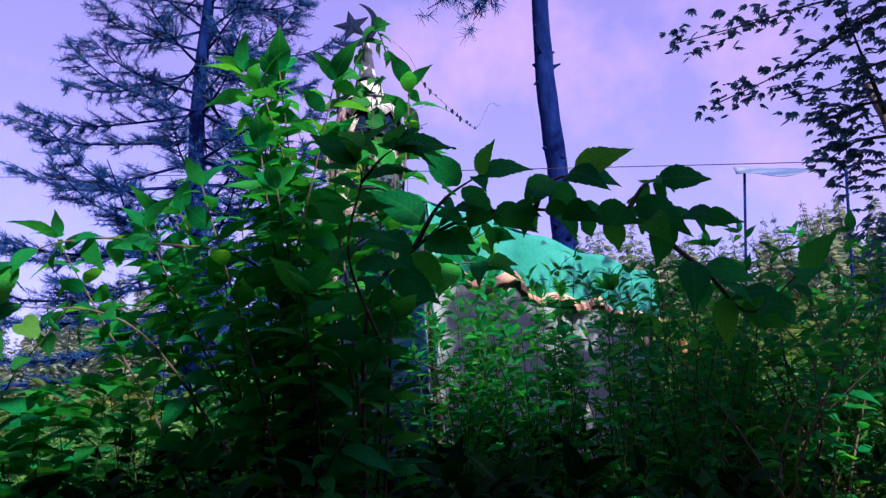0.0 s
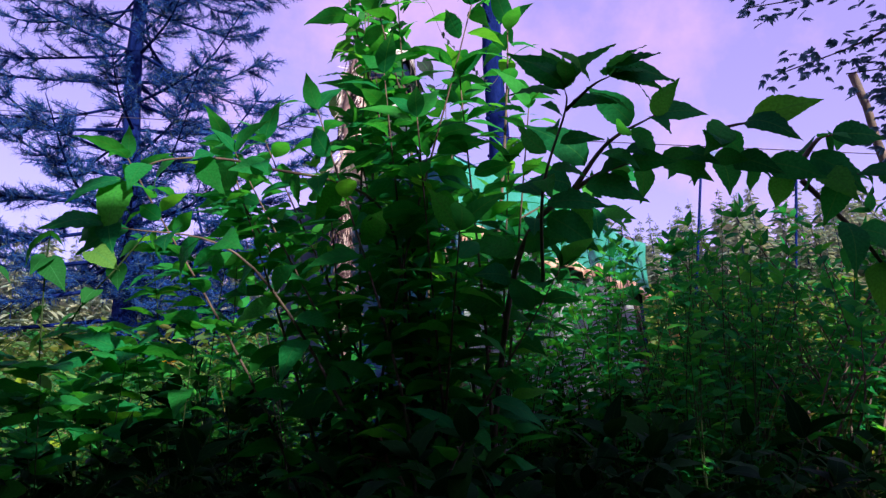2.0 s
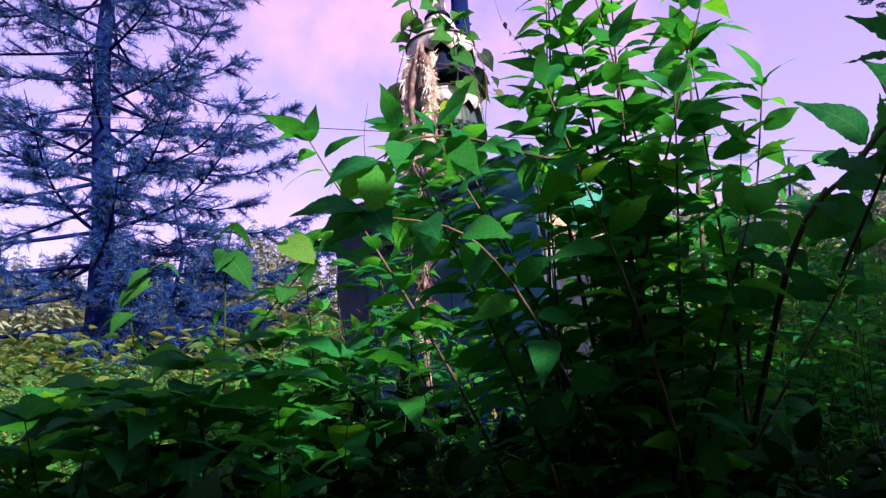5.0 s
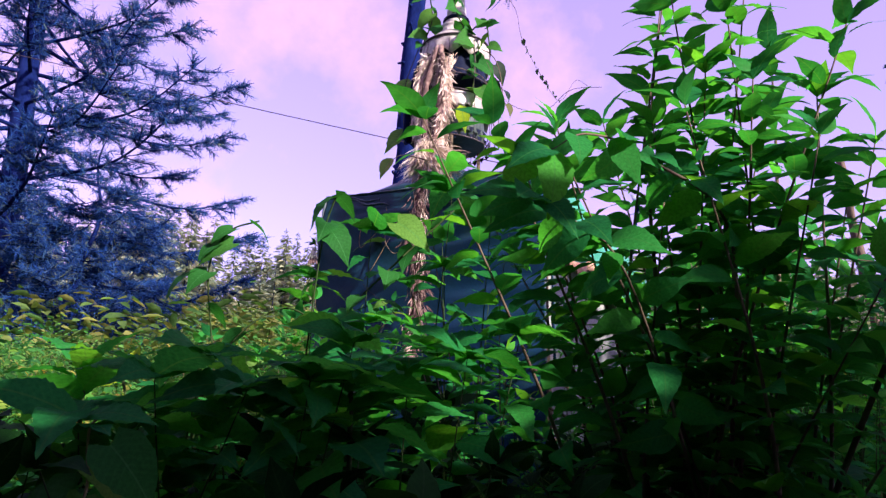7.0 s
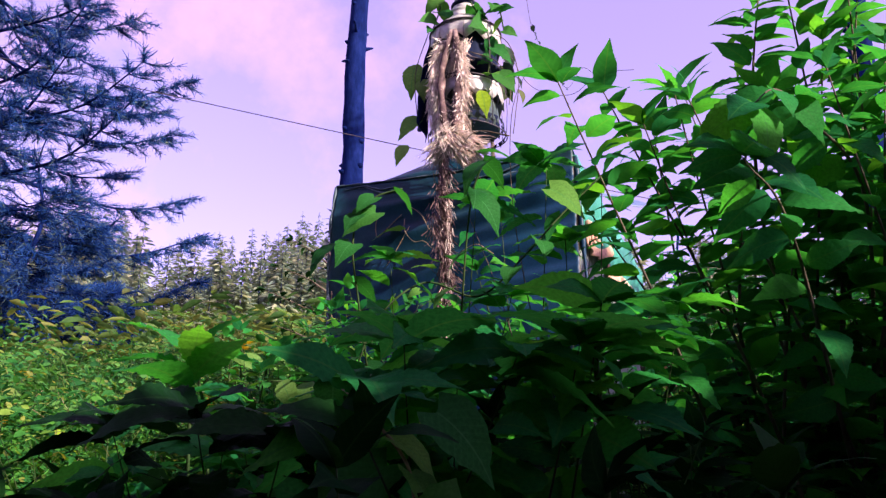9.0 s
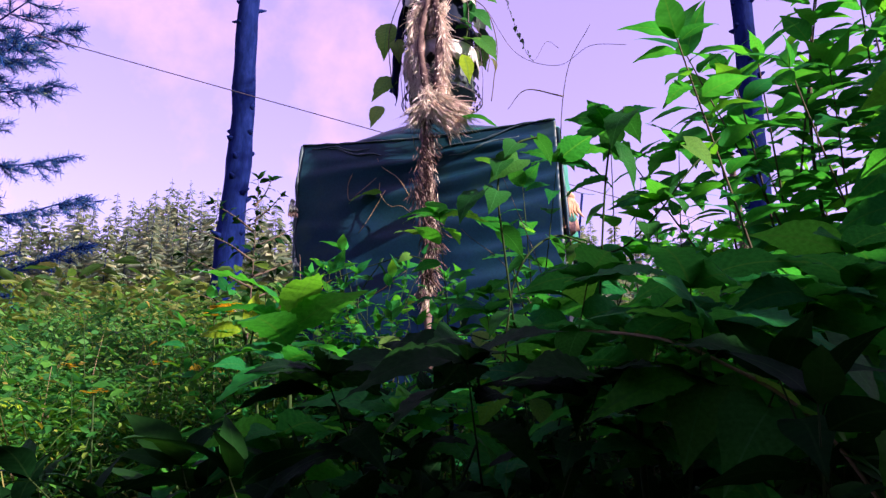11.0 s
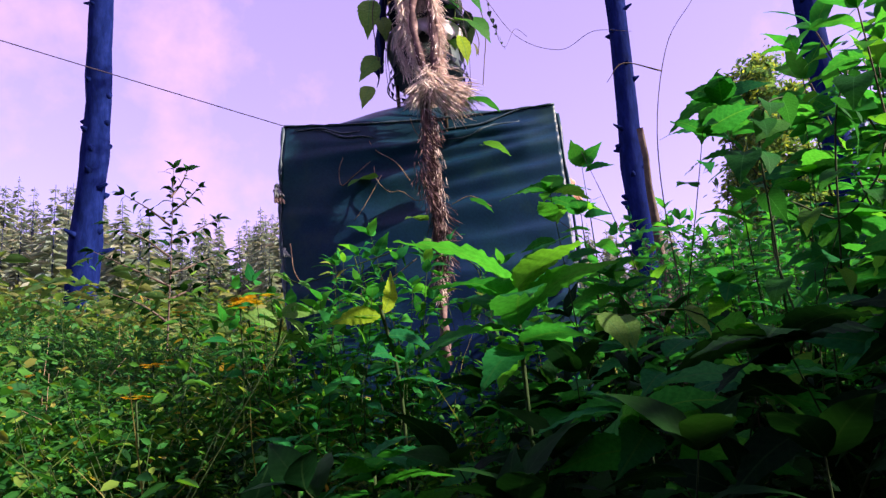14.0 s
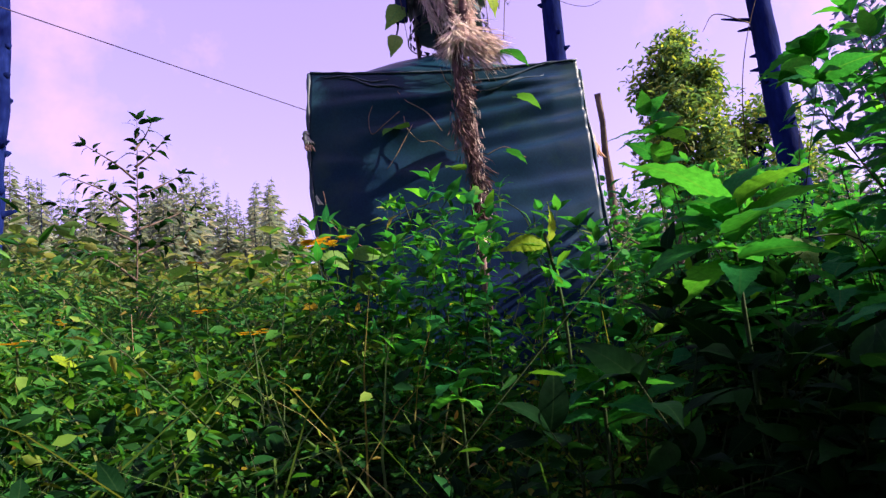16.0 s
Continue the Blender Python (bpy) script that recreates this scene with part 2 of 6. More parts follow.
def stamped(name, template, mats):
    """One mesh of many copies of a small template (verts, quads), each under its matrix."""
    v, q = template
    v, q, mats = np.asarray(v, float), np.asarray(q, int), np.asarray(mats, float)
    n = len(mats)
    out = np.einsum("nij,vj->nvi", mats[:, :3, :3], v) + mats[:, None, :3, 3]
    faces = (q[None] + (np.arange(n) * len(v))[:, None, None]).reshape(-1, q.shape[1])
    me = bpy.data.meshes.new(name)
    me.vertices.add(n * len(v))
    me.vertices.foreach_set("co", out.astype(np.float32).ravel())
    k = q.shape[1]
    me.loops.add(faces.size)
    me.loops.foreach_set("vertex_index", faces.astype(np.int32).ravel())
    me.polygons.add(len(faces))
    me.polygons.foreach_set("loop_start", np.arange(0, faces.size, k, dtype=np.int32))
    uv = np.tile(v[:, :2], (n, 1))[faces.ravel()]
    me.uv_layers.new(name="UVMap").data.foreach_set("uv", uv.astype(np.float32).ravel())
    me.update(calc_edges=True)
    me.validate()
    return me


def tube(bm, pts, radii, sides=7, wobble=0.0):
    """A tapered, closed tube along points."""
    pts = [Vector(p) for p in pts]
    rings = []
    for i, p in enumerate(pts):
        d = (pts[min(i + 1, len(pts) - 1)] - pts[max(i - 1, 0)]).normalized()
        side = d.cross(Vector((0.3, 0.2, 1)) if abs(d.z) < 0.9 else Vector((1, 0.1, 0))).normalized()
        up = side.cross(d)
        r = radii[i] if isinstance(radii, (list, tuple)) else radii
        ring = []
        for k in range(sides):
            a = 2 * math.pi * k / sides
            rr = r * (1 + wobble * noise.noise(p * 3 + Vector((math.cos(a) * 2, math.sin(a) * 2, 0))))
            ring.append(bm.verts.new(p + (side * math.cos(a) + up * math.sin(a)) * rr))
        rings.append(ring)
    for a, b in zip(rings, rings[1:]):
        for k in range(sides):
            bm.faces.new((a[k], a[(k + 1) % sides], b[(k + 1) % sides], b[k]))
    bm.faces.new(rings[0][::-1])
    bm.faces.new(rings[-1])
    return bm


def smooth_path(pts, n=10):
    """Catmull-Rom through the points."""
    p = [Vector(q) for q in pts]
    p = [p[0] * 2 - p[1]] + p + [p[-1] * 2 - p[-2]]
    out = []
    for i in range(1, len(p) - 2):
        for k in range(n):
            t = k / n
            a, b, c, d = p[i - 1], p[i], p[i + 1], p[i + 2]
            out.append(0.5 * (2 * b + (c - a) * t + (2 * a - 5 * b + 4 * c - d) * t * t + (3 * b - a - 3 * c + d) * t ** 3))
    out.append(p[-2])
    return out


def blade(profile, fold=0.25, droop=0.25, wave=0.03, seed=0, lobe=0.0):
    """A leaf of length 1 along +x, normal +z, from half widths; with a folded midrib, a droop and an uneven edge."""
    r = random.Random(seed)
    n = len(profile)
    verts, quads = [], []
    for i, w in enumerate(profile):
        s = i / (n - 1)
        zc = -droop * s * s + 0.05 * math.sin(3 * s)
        e1, e2 = 1 + r.uniform(-wave, wave) * 3, 1 + r.uniform(-wave, wave) * 3
        j = r.uniform(-0.02, 0.02) if 0 < i < n - 1 else 0
        back = 0.03 * (w > 0.05) + lobe * (1 - s) ** 4 * (i > 0)
        verts += [(s, 0, zc), (s + j - back, w * e1, zc + fold * w + r.uniform(-wave, wave)), (s - j - back, -w * e2, zc + fold * w + r.uniform(-wave, wave))]
    for i in range(n - 1):
        a, b = 3 * i, 3 * i + 3
        quads += [(a, b, b + 1, a + 1), (a, a + 2, b + 2, b)]
    return verts, quads


ELLIPTIC = (0.012, 0.09, 0.155, 0.195, 0.216, 0.224, 0.220, 0.203, 0.17, 0.125, 0.076, 0.034, 0.004)
TOOTHED = tuple(((1 - s % 1) * ELLIPTIC[int(s)] + (s % 1) * ELLIPTIC[min(int(s) + 1, 12)]) * (1.05 if k % 2 else 0.95) for k, s in enumerate([0.5 * q for q in range(25)]))
OVAL = (0.012, 0.13, 0.205, 0.25, 0.272, 0.276, 0.264, 0.24, 0.202, 0.152, 0.098, 0.044, 0.004)
OVATE = tuple(((1 - s % 1) * OVAL[int(s)] + (s % 1) * OVAL[min(int(s) + 1, 12)]) * (1.03 if k % 2 else 0.97) for k, s in enumerate([0.5 * q for q in range(25)]))
HEART = (0.02, 0.20, 0.30, 0.36, 0.385, 0.385, 0.365, 0.33, 0.285, 0.23, 0.17, 0.11, 0.055, 0.004)
LANCE = (0.01, 0.09, 0.14, 0.15, 0.135, 0.10, 0.055, 0.003)
SMALL = (0.02, 0.24, 0.22, 0.004)
LEAF_T = [blade(TOOTHED, 0.1 + 0.04 * s, 0.22 + 0.09 * s, 0.018, s) for s in range(4)] + [blade(TOOTHED, 0.26, 0.55, 0.02, 9)]
BROAD_T = [blade(OVATE, 0.1, 0.25 + 0.09 * s, 0.014, s) for s in range(4)]
HEART_T = [blade(HEART, 0.18, 0.3 + 0.08 * s, 0.02, s, 0.26) for s in range(3)]
LANCE_T = [blade(LANCE, 0.3, 0.35, 0.02, s) for s in range(3)]
HEX_T = ([(0, 0, 0), (0.32, 0.2, 0.07), (0.68, 0.17, 0.02), (1, 0, -0.12), (0.68, -0.17, 0.02), (0.32, -0.2, 0.07)], [(0, 3, 2, 1), (0, 5, 4, 3)])
MASS_T = blade((0.012, 0.12, 0.185, 0.217, 0.224, 0.208, 0.165, 0.105, 0.045, 0.004), 0.12, 0.36, 0.016, 6)
SMALL_MASS_T = blade((0.02, 0.19, 0.21, 0.004), 0.22, 0.3, 0.03, 7)
GRASS_T = ([(s - 0.25 * s ** 3, w * e, -0.8 * s * s) for s, w in ((0, 0.6), (0.3, 0.8), (0.6, 0.7), (0.85, 0.4), (1.0, 0.04)) for e in (-1, 1)], [(2 * i, 2 * i + 1, 2 * i + 3, 2 * i + 2) for i in range(4)])
SMALL_T = blade(SMALL, 0.3, 0.2, 0.03, 3)


def leaf_meshes(name, templates, material):
    out = []
    for v, q in templates:
        me = raw_mesh(name, v, [tuple(f) for f in q])
        ids = np.zeros(len(me.loops), np.int32)
        me.loops.foreach_get("vertex_index", ids)
        me.uv_layers.new(name="UVMap").data.foreach_set("uv", np.asarray(v, np.float32)[ids, :2].ravel())
        me.materials.append(material)
        me.polygons.foreach_set("use_smooth", np.ones(len(me.polygons), bool))
        out.append(me)
    return out


ME_LEAF = leaf_meshes("leaf_blade", LEAF_T, M_LEAF)
ME_BROAD = leaf_meshes("broad_leaf_blade", BROAD_T, M_LEAF)
ME_HEDGE = leaf_meshes("shaded_hedge_leaf_blade", LEAF_T, M_HEDGE)
ME_HEART = leaf_meshes("heart_leaf_blade", HEART_T, M_VINE)
M_VEIL = leafy("dark_vine_leaf", [(0.0, (0.014, 0.03, 0.035)), (0.7, (0.03, 0.055, 0.045)), (1.0, (0.12, 0.13, 0.06))], 0.3, veins=True)
ME_VEIL = leaf_meshes("dark_leaf_blade", HEART_T, M_VEIL)
ME_LANCE = leaf_meshes("lance_leaf_blade", LANCE_T, M_HERB_O)
M_PALE = leafy("pale_leaf", [(0.0, (0.16, 0.36, 0.09)), (1.0, (0.26, 0.42, 0.12))], 0.5, (1.2, 1.4, 0.7), veins=True)
ME_PALE = leaf_meshes("pale_leaf_blade", BROAD_T[1:], M_PALE)
ME_YELLOW = leaf_meshes("yellow_leaf_blade", LEAF_T[:2], M_YELLOW)


def leaf_matrix(at, way, size, roll=0.0, up=Vector((0, 0, 1))):
    x = Vector(way).normalized()
    y = up.cross(x)
    y = y.normalized() if y.length > 1e-3 else Vector((0, 1, 0))
    z = x.cross(y)
    m = Matrix((x, y, z)).transposed().to_4x4()
    return Matrix.Translation(at) @ m @ Matrix.Rotation(roll, 4, "X") @ Matrix.Diagonal((size, size, size, 1))


def ground_z(x, y):
    """The bank below the hut and the slope behind it."""
    bank = -0.3 + 1.2 * min(max((y + 4.6) / 3.8, 0), 1)
    up = 0.2 * min(max(y + 0.8, 0), 75) + 0.02 * max(y - 74.2, 0)
    # unseen bank added behind the camera to block low skylight
    shade_bank = min(max(-6.0 - y, 0) * 0.9, 4.0)
    dip = 0.06 * max(x - 8, 0) if y < 30 else 0
    return bank + up + shade_bank - min(dip, 1.0) + 0.12 * noise.noise(Vector((x * 0.25, y * 0.25, 0))) + 0.05 * noise.noise(Vector((x * 0.9, y * 0.9, 3)))


def face_up(rng, hang):
    """The side that a leaf turns up: mostly the sky, with chance; hanging leaves show their face."""
    return Vector((rng.gauss(0, 0.4), rng.gauss(-0.2, 0.4) - hang, 1 - 0.5 * hang)).normalized()


def shoots_with_leaves(owner, shoots, size, rng, singles, meshes, templates, mass_material, stem_material, label_leaf="", start=0.3, gap=0.06, tip_fan=3, droop=0.0, r0=0.009, hang=0.0, fan_up=1.1):
    """Stems of a shrub with leaves set along them. singles: how many leaves are objects of their own; the rest join in one part."""
    spots = []
    for pts in shoots:
        path = smooth_path(pts, 8)
        bm = bmesh.new()
        n = len(path)
        tube(bm, path, [r0 * (1 - 0.78 * i / (n - 1)) for i in range(n)], 6)
        part("stem", bm, stem_material, owner)
        total = sum((b - a).length for a, b in zip(path, path[1:]))
        done, nxt, k = 0.0, total * start, 0
        phase = rng.uniform(0, 6.28)
        for a, b in zip(path, path[1:]):
            seg = (b - a).length
            while done + seg >= nxt:
                p = a.lerp(b, (nxt - done) / max(seg, 1e-6))
                d = (b - a).normalized()
                ang = phase + k * 2.4 + rng.uniform(-0.5, 0.5)
                side = Vector((math.cos(ang), math.sin(ang), 0))
                side = (side - d * side.dot(d) * 0.7).normalized()
                frac = nxt / total
                s = size * rng.uniform(0.65, 1.15) * (1.0 - 0.25 * frac)
                way = side * 0.85 + d * 0.45 + Vector((0, 0, rng.uniform(-0.45, 0.15) - droop))
                spots.append((p + side * 0.012, way, s, rng.uniform(-0.4, 0.4), face_up(rng, hang)))
                nxt += gap * rng.uniform(0.7, 1.3)
                k += 1
            done += seg
        d = (path[-1] - path[-3]).normalized()
        for j in range(tip_fan):
            ang = phase + j * 6.28 / max(tip_fan, 1)
            spots.append((path[-1], d * fan_up + Vector((math.cos(ang), math.sin(ang), rng.uniform(-0.3, 0.1))) * 0.8, size * rng.uniform(0.55, 0.95), rng.uniform(-0.4, 0.4), face_up(rng, hang)))
    rng.shuffle(spots)
    for p, way, s, roll, up in spots[:singles]:
        ob = new("leaf", rng.choice(meshes))
        ob.parent = owner
        ob.matrix_local = leaf_matrix(p, way, s, roll, up)
    rest = spots[singles:]
    if rest:
        groups = {}
        for sp in rest:
            groups.setdefault(rng.randrange(len(templates)), []).append(leaf_matrix(*sp))
        mats = [np.array(m) for g in groups.values() for m in g]
        me = stamped("foliage", SMALL_MASS_T if size < 0.1 else MASS_T, mats)
        tagged(part("foliage", me, mass_material, owner), kind="stuff")
    return spots


# ---- ground ----
def build_ground():
    xs = sorted(set([-400, -250, -160, -110, -80] + [-60 + 2 * i for i in range(61)] + [-7 + 0.35 * i for i in range(40)] + [80, 110, 160, 250, 400]))
    ys = sorted(set([-120, -60, -30, -18] + [-12 + 0.5 * i for i in range(36)] + [6 + 2 * i for i in range(40)] + [100, 130, 180, 260, 400]))
    verts = [(x, y, ground_z(x, y)) for y in ys for x in xs]
    w = len(xs)
    faces = [(j * w + i, j * w + i + 1, (j + 1) * w + i + 1, (j + 1) * w + i) for j in range(len(ys) - 1) for i in range(w - 1)]
    tagged(part("ground", raw_mesh("ground", verts, faces), M_SOIL), "overgrown hillside of dark soil under dense weeds", "ground", kind="structure")


build_ground()

# ---- the hut hung with sheets ----
TL, TR = Vector((-0.75, 0.14, 0)), Vector((0.47, -0.74, 0))
ALONG = (TR - TL).normalized()
BACK = Vector((-ALONG.y, ALONG.x, 0))
WIDE, DEEP, TOP = (TR - TL).length, 2.45, 3.0


def hut_at(s, b, z):
    return TL + ALONG * s + BACK * b + Vector((0, 0, z))


def sheet(name, cols, rows, fn, material, parent, label="", thick=0.006):
    """A cloth: a grid bent by fn(u, v), with a thickness."""
    verts = [fn(i / cols, j / rows) for j in range(rows + 1) for i in range(cols + 1)]
    w = cols + 1
    faces = [(j * w + i, j * w + i + 1, (j + 1) * w + i + 1, (j + 1) * w + i) for j in range(rows) for i in range(cols)]
    ob = part(name, raw_mesh(name, verts, faces), material, parent, label)
    so = ob.modifiers.new("thickness", "SOLIDIFY")
    so.thickness, so.offset = thick, 0
    return ob


def front_top(s):
    return TOP + 0.012 - 0.014 * s / WIDE - 0.03 * math.sin(s / WIDE * math.pi)


# soft folds pulled from the right top corner: drop at the right edge, fall towards the left, reach, depth, width
FOLDS = [(0.06, 0.13, 0.95, 0.023, 0.016), (0.13, 0.14, 0.6, 0.021, 0.018), (0.19, 0.19, 0.85, 0.029, 0.024), (0.33, 0.16, 0.5, 0.021, 0.024), (0.45, 0.20, 0.75, 0.026, 0.035),
         (0.69, 0.08, 0.42, 0.018, 0.03), (0.83, 0.16, 0.62, 0.023, 0.05), (1.06, 0.05, 0.35, 0.018, 0.03), (1.2, 0.1, 0.6, 0.023, 0.06)]


def front_point(u, v):
    s, drop = u * WIDE, v * 2.15
    a = 0.0
    for d0, fall, reach, deep, wide in FOLDS:
        k = 1 - u
        line = d0 + fall * k ** 0.8 + 0.02 * noise.noise(Vector((u * 4, d0 * 9, 1)))
        e = (drop - line) / wide
        grow = min(u * 6, 1) * max(1 - (k / reach) ** 2, 0) * (0.55 + 0.45 * min(k * 8, 1))
        a += 1.5 * deep * grow * (math.exp(-e * e) if e < 0 else math.exp(-e * e * 0.12))
    # lesser creases fall from the left corner
    for d0, deep in ((0.09, 0.010), (0.2, 0.012), (0.52, 0.008), (0.95, 0.01)):
        e = (drop - d0 - 0.06 * u) / 0.04
        a += deep * max(1 - u / 0.45, 0) * (math.exp(-e * e) if e < 0 else math.exp(-e * e * 0.15))
    a += 0.03 * noise.noise(Vector((s * 1.6, drop * 1.2, 5))) + 0.007 * noise.noise(Vector((s * 5, drop * 6, 2)))
    a += 0.004 * math.sin(46 * drop + 4 * math.sin(drop * 5)) * max(u - 0.87, 0) * 6
    a *= min(drop / 0.1, 1)
    belly = -0.05 * math.sin(math.pi * min(drop / 1.9, 1)) * math.sin(math.pi * u)
    s += (-0.035 * math.sin(drop * 2.6)) * (1 - u) 
    return hut_at(s, -a + belly * 0.6, front_top(u * WIDE) - drop)


def build_hut():
    h = thing("shrine_hut", "small shrine hut wrapped in dark green tarpaulin with white cloth sides", "hut", at=(0, 0, 0))
    front = sheet("front_tarp", 90, 150, front_point, M_TARP, h, "dark green creased tarpaulin")
    sheet("left_tarp", 30, 40, lambda u, v: hut_at(-0.035 * math.sin(v * 5.2) - 0.012 * noise.noise(Vector((u * 6, v * 4, 1))), u * DEEP, TOP - 0.02 - v * 2.1), M_TARP_SIDE, h, "blue-grey tarpaulin side")
    sheet("back_tarp", 16, 20, lambda u, v: hut_at(u * WIDE, DEEP, 2.92 - v * 1.7), M_TARP, h)

    # roof: the tarpaulin in front, the turquoise sheet over the right half
    def roof(u, v):
        s = u * WIDE
        ridge = 0.21 * max(1 - abs(s - 0.72) / 0.74, 0) ** 0.85 * min(v * 14, 1) * (1 - 0.6 * v)
        return hut_at(s, v * DEEP, front_top(s) + ridge - 0.08 * v + 0.015 * noise.noise(Vector((s * 3, v * 5, 9))) * (v > 0.001) + 0.004)
    sheet("roof_sheet", 36, 40, roof, M_TARP, h)

    # right side: pale cloth wall with soft upright folds
    def side(u, v):
        b, z = u * DEEP, TOP - 0.08 - 0.07 * u - v * 2.0
        out = 0.02 * math.sin(b * 17 + 2 * noise.noise(Vector((b * 2, v, 0)))) * (0.3 + v) + 0.03 * noise.noise(Vector((b * 1.5, v * 2, 4)))
        return hut_at(WIDE - 0.045 + out, b, z)
    sheet("side_cloth", 60, 40, side, M_WHITE, h, "weathered white cloth wall")

    def drape(u, v):
        b = 0.05 + u * (DEEP + 0.12)
        low = 0.40 + 0.035 * math.sin(b * 6.1) + 0.03 * math.sin(b * 13 + 1)
        if v < 0.3:
            k = v / 0.3
            return hut_at(WIDE - 0.55 * (1 - k) + 0.03 * k, b, TOP + 0.03 - 0.05 * k - 0.055 * u - 0.02 * k * math.sin(b * 9))
        k = (v - 0.3) / 0.7
        out = 0.018 + min(b, 0.4) / 0.4 * 0.035 * math.sin(b * 9.5 + 1.5 * math.sin(b * 2)) * k + 0.02 * noise.noise(Vector((b * 4, k * 3, 7)))
        return hut_at(WIDE + out, b, TOP - 0.03 - 0.055 * u - k * low)
    green = sheet("green_drape", 90, 24, drape, M_SHEET, h, "turquoise green sheet over the side")

    def frill(u, v):
        b = 0.05 + u * (DEEP + 0.12)
        low = 0.40 + 0.035 * math.sin(b * 6.1) + 0.03 * math.sin(b * 13 + 1)
        out = 0.028 + min(b, 0.4) / 0.4 * 0.035 * math.sin(b * 9.5 + 1.5 * math.sin(b * 2)) + 0.015 * math.sin(b * 70) * v
        return hut_at(WIDE + out, b, TOP - 0.03 - 0.055 * u - low + 0.02 - v * (0.065 + 0.03 * noise.noise(Vector((b * 8, 0, 1)))))
    sheet("fringe", 160, 4, frill, M_FRILL, green, "faded pink fringe")
    for s, b in ((0.03, 0.05), (WIDE - 0.03, 0.05), (0.03, DEEP - 0.05), (WIDE - 0.03, DEEP - 0.05)):
        bm = bmesh.new()
        p = hut_at(s, b, 0)
        zb = ground_z(p.x, p.y) - 0.2
        tube(bm, [p + Vector((0.01 * math.sin(k), 0.01 * math.cos(k * 2), zb + (TOP - 0.03 - zb) * k / 6)) for k in range(7)], 0.028, 8, 0.2)
        part("corner_post", bm, M_TWIG, h)
    # seam strip down the right front corner
    bm = bmesh.new()
    tube(bm, [hut_at(WIDE + 0.012 + 0.02 * k / 10, 0.02 + 0.008 * math.sin(k), TOP - 0.05 - k * 0.1) for k in range(12)], [0.012 + 0.006 * math.sin(k * 1.7) for k in range(12)], 6)
    part("seam_strip", bm, M_TARP, h, "rolled cloth edge")

    # knotted rag on the right corner and small knots on the left edge
    def rag(at, size, name, mat, lab=""):
        bm = bmesh.new()
        at = Vector(at)
        bmesh.ops.create_icosphere(bm, subdivisions=2, radius=size * 0.35, matrix=Matrix.Translation(at))
        for j in range(4):
            dx = (j - 1.5) * size * 0.25
            tube(bm, [at + Vector((dx * k * 0.35, -0.01 * k, -size * 0.42 * k)) for k in range(5)], [size * c for c in (0.16, 0.2, 0.17, 0.14, 0.04)], 5, 0.5)
        for v in bm.verts:
            v.co += Vector([noise.noise(v.co * 22 + Vector((j * 7, 0, 0))) for j in range(3)]) * size * 0.18
        part(name, bm, mat, front if name == "tie_knot" else h, lab)
    rag(hut_at(WIDE + 0.045, 0.1, 2.57), 0.08, "rag", M_FRILL, "knotted faded pink rag")
    rag(hut_at(-0.05, -0.03, 2.66), 0.045, "tie_knot", M_WHITE, "pale knotted tie")
    rag(hut_at(-0.02, -0.03, 2.30), 0.03, "tie_knot", M_WHITE)
    rag(hut_at(-0.05, -0.03, 2.63), 0.05, "tie_knot", M_STRAW_D)
    # cord from the left edge in a loop to the middle
    bm = bmesh.new()
    tube(bm, smooth_path([hut_at(0.02, -0.06, 2.32), hut_at(0.06, -0.09, 2.12), hut_at(0.25, -0.12, 1.98), hut_at(0.5, -0.16, 2.04), hut_at(0.68, -0.2, 2.14)], 8), 0.0028, 5)
    part("cord", bm, M_DRY, h, "pale hanging cord")
    # pale rumpled strips laid along creases below the front edge
    for s0, s1, d0, d1 in ((0.06, 0.42, 0.012, 0.05), (0.16, 0.5, 0.03, 0.10), (0.78, 1.36, 0.10, 0.006), (0.9, 1.3, 0.15, 0.06)):
        bm = bmesh.new()
        line = []
        for k in range(15):
            f = k / 14
            p = front_point((s0 + (s1 - s0) * f) / WIDE, (d0 + (d1 - d0) * f + 0.012 * math.sin(f * 9 + s0 * 20)) / 2.15)
            line.append(p - BACK * 0.008)
        tube(bm, line, [0.002 + 0.006 * math.sin(math.pi * k / 14) * (0.6 + 0.4 * math.sin(k * 2.3)) for k in range(15)], 6, 0.5)
        part("crease_strip", bm, M_TARP_SIDE, front, "pale strip along a crease")
    # rolled hem along the top edge, highlight put into its colour, and down the left edge
    bm = bmesh.new()
    tube(bm, [front_point(k / 40, 0.0) + Vector((0, 0, 0.004)) - BACK * 0.006 for k in range(41)], [0.005 + 0.003 * math.sin(k * 1.9) * math.sin(k * 0.31) for k in range(41)], 6)
    part("top_hem", bm, M_TARP_SIDE, front, "rolled hem with the edge highlight put into its pale colour")
    bm = bmesh.new()
    tube(bm, [front_point(0.0, k / 40 * 0.8) - ALONG * 0.006 for k in range(41)], [0.009 + 0.004 * math.sin(k * 1.3) for k in range(41)], 6)
    part("side_hem", bm, M_TARP_SIDE, front)
    return h


build_hut()


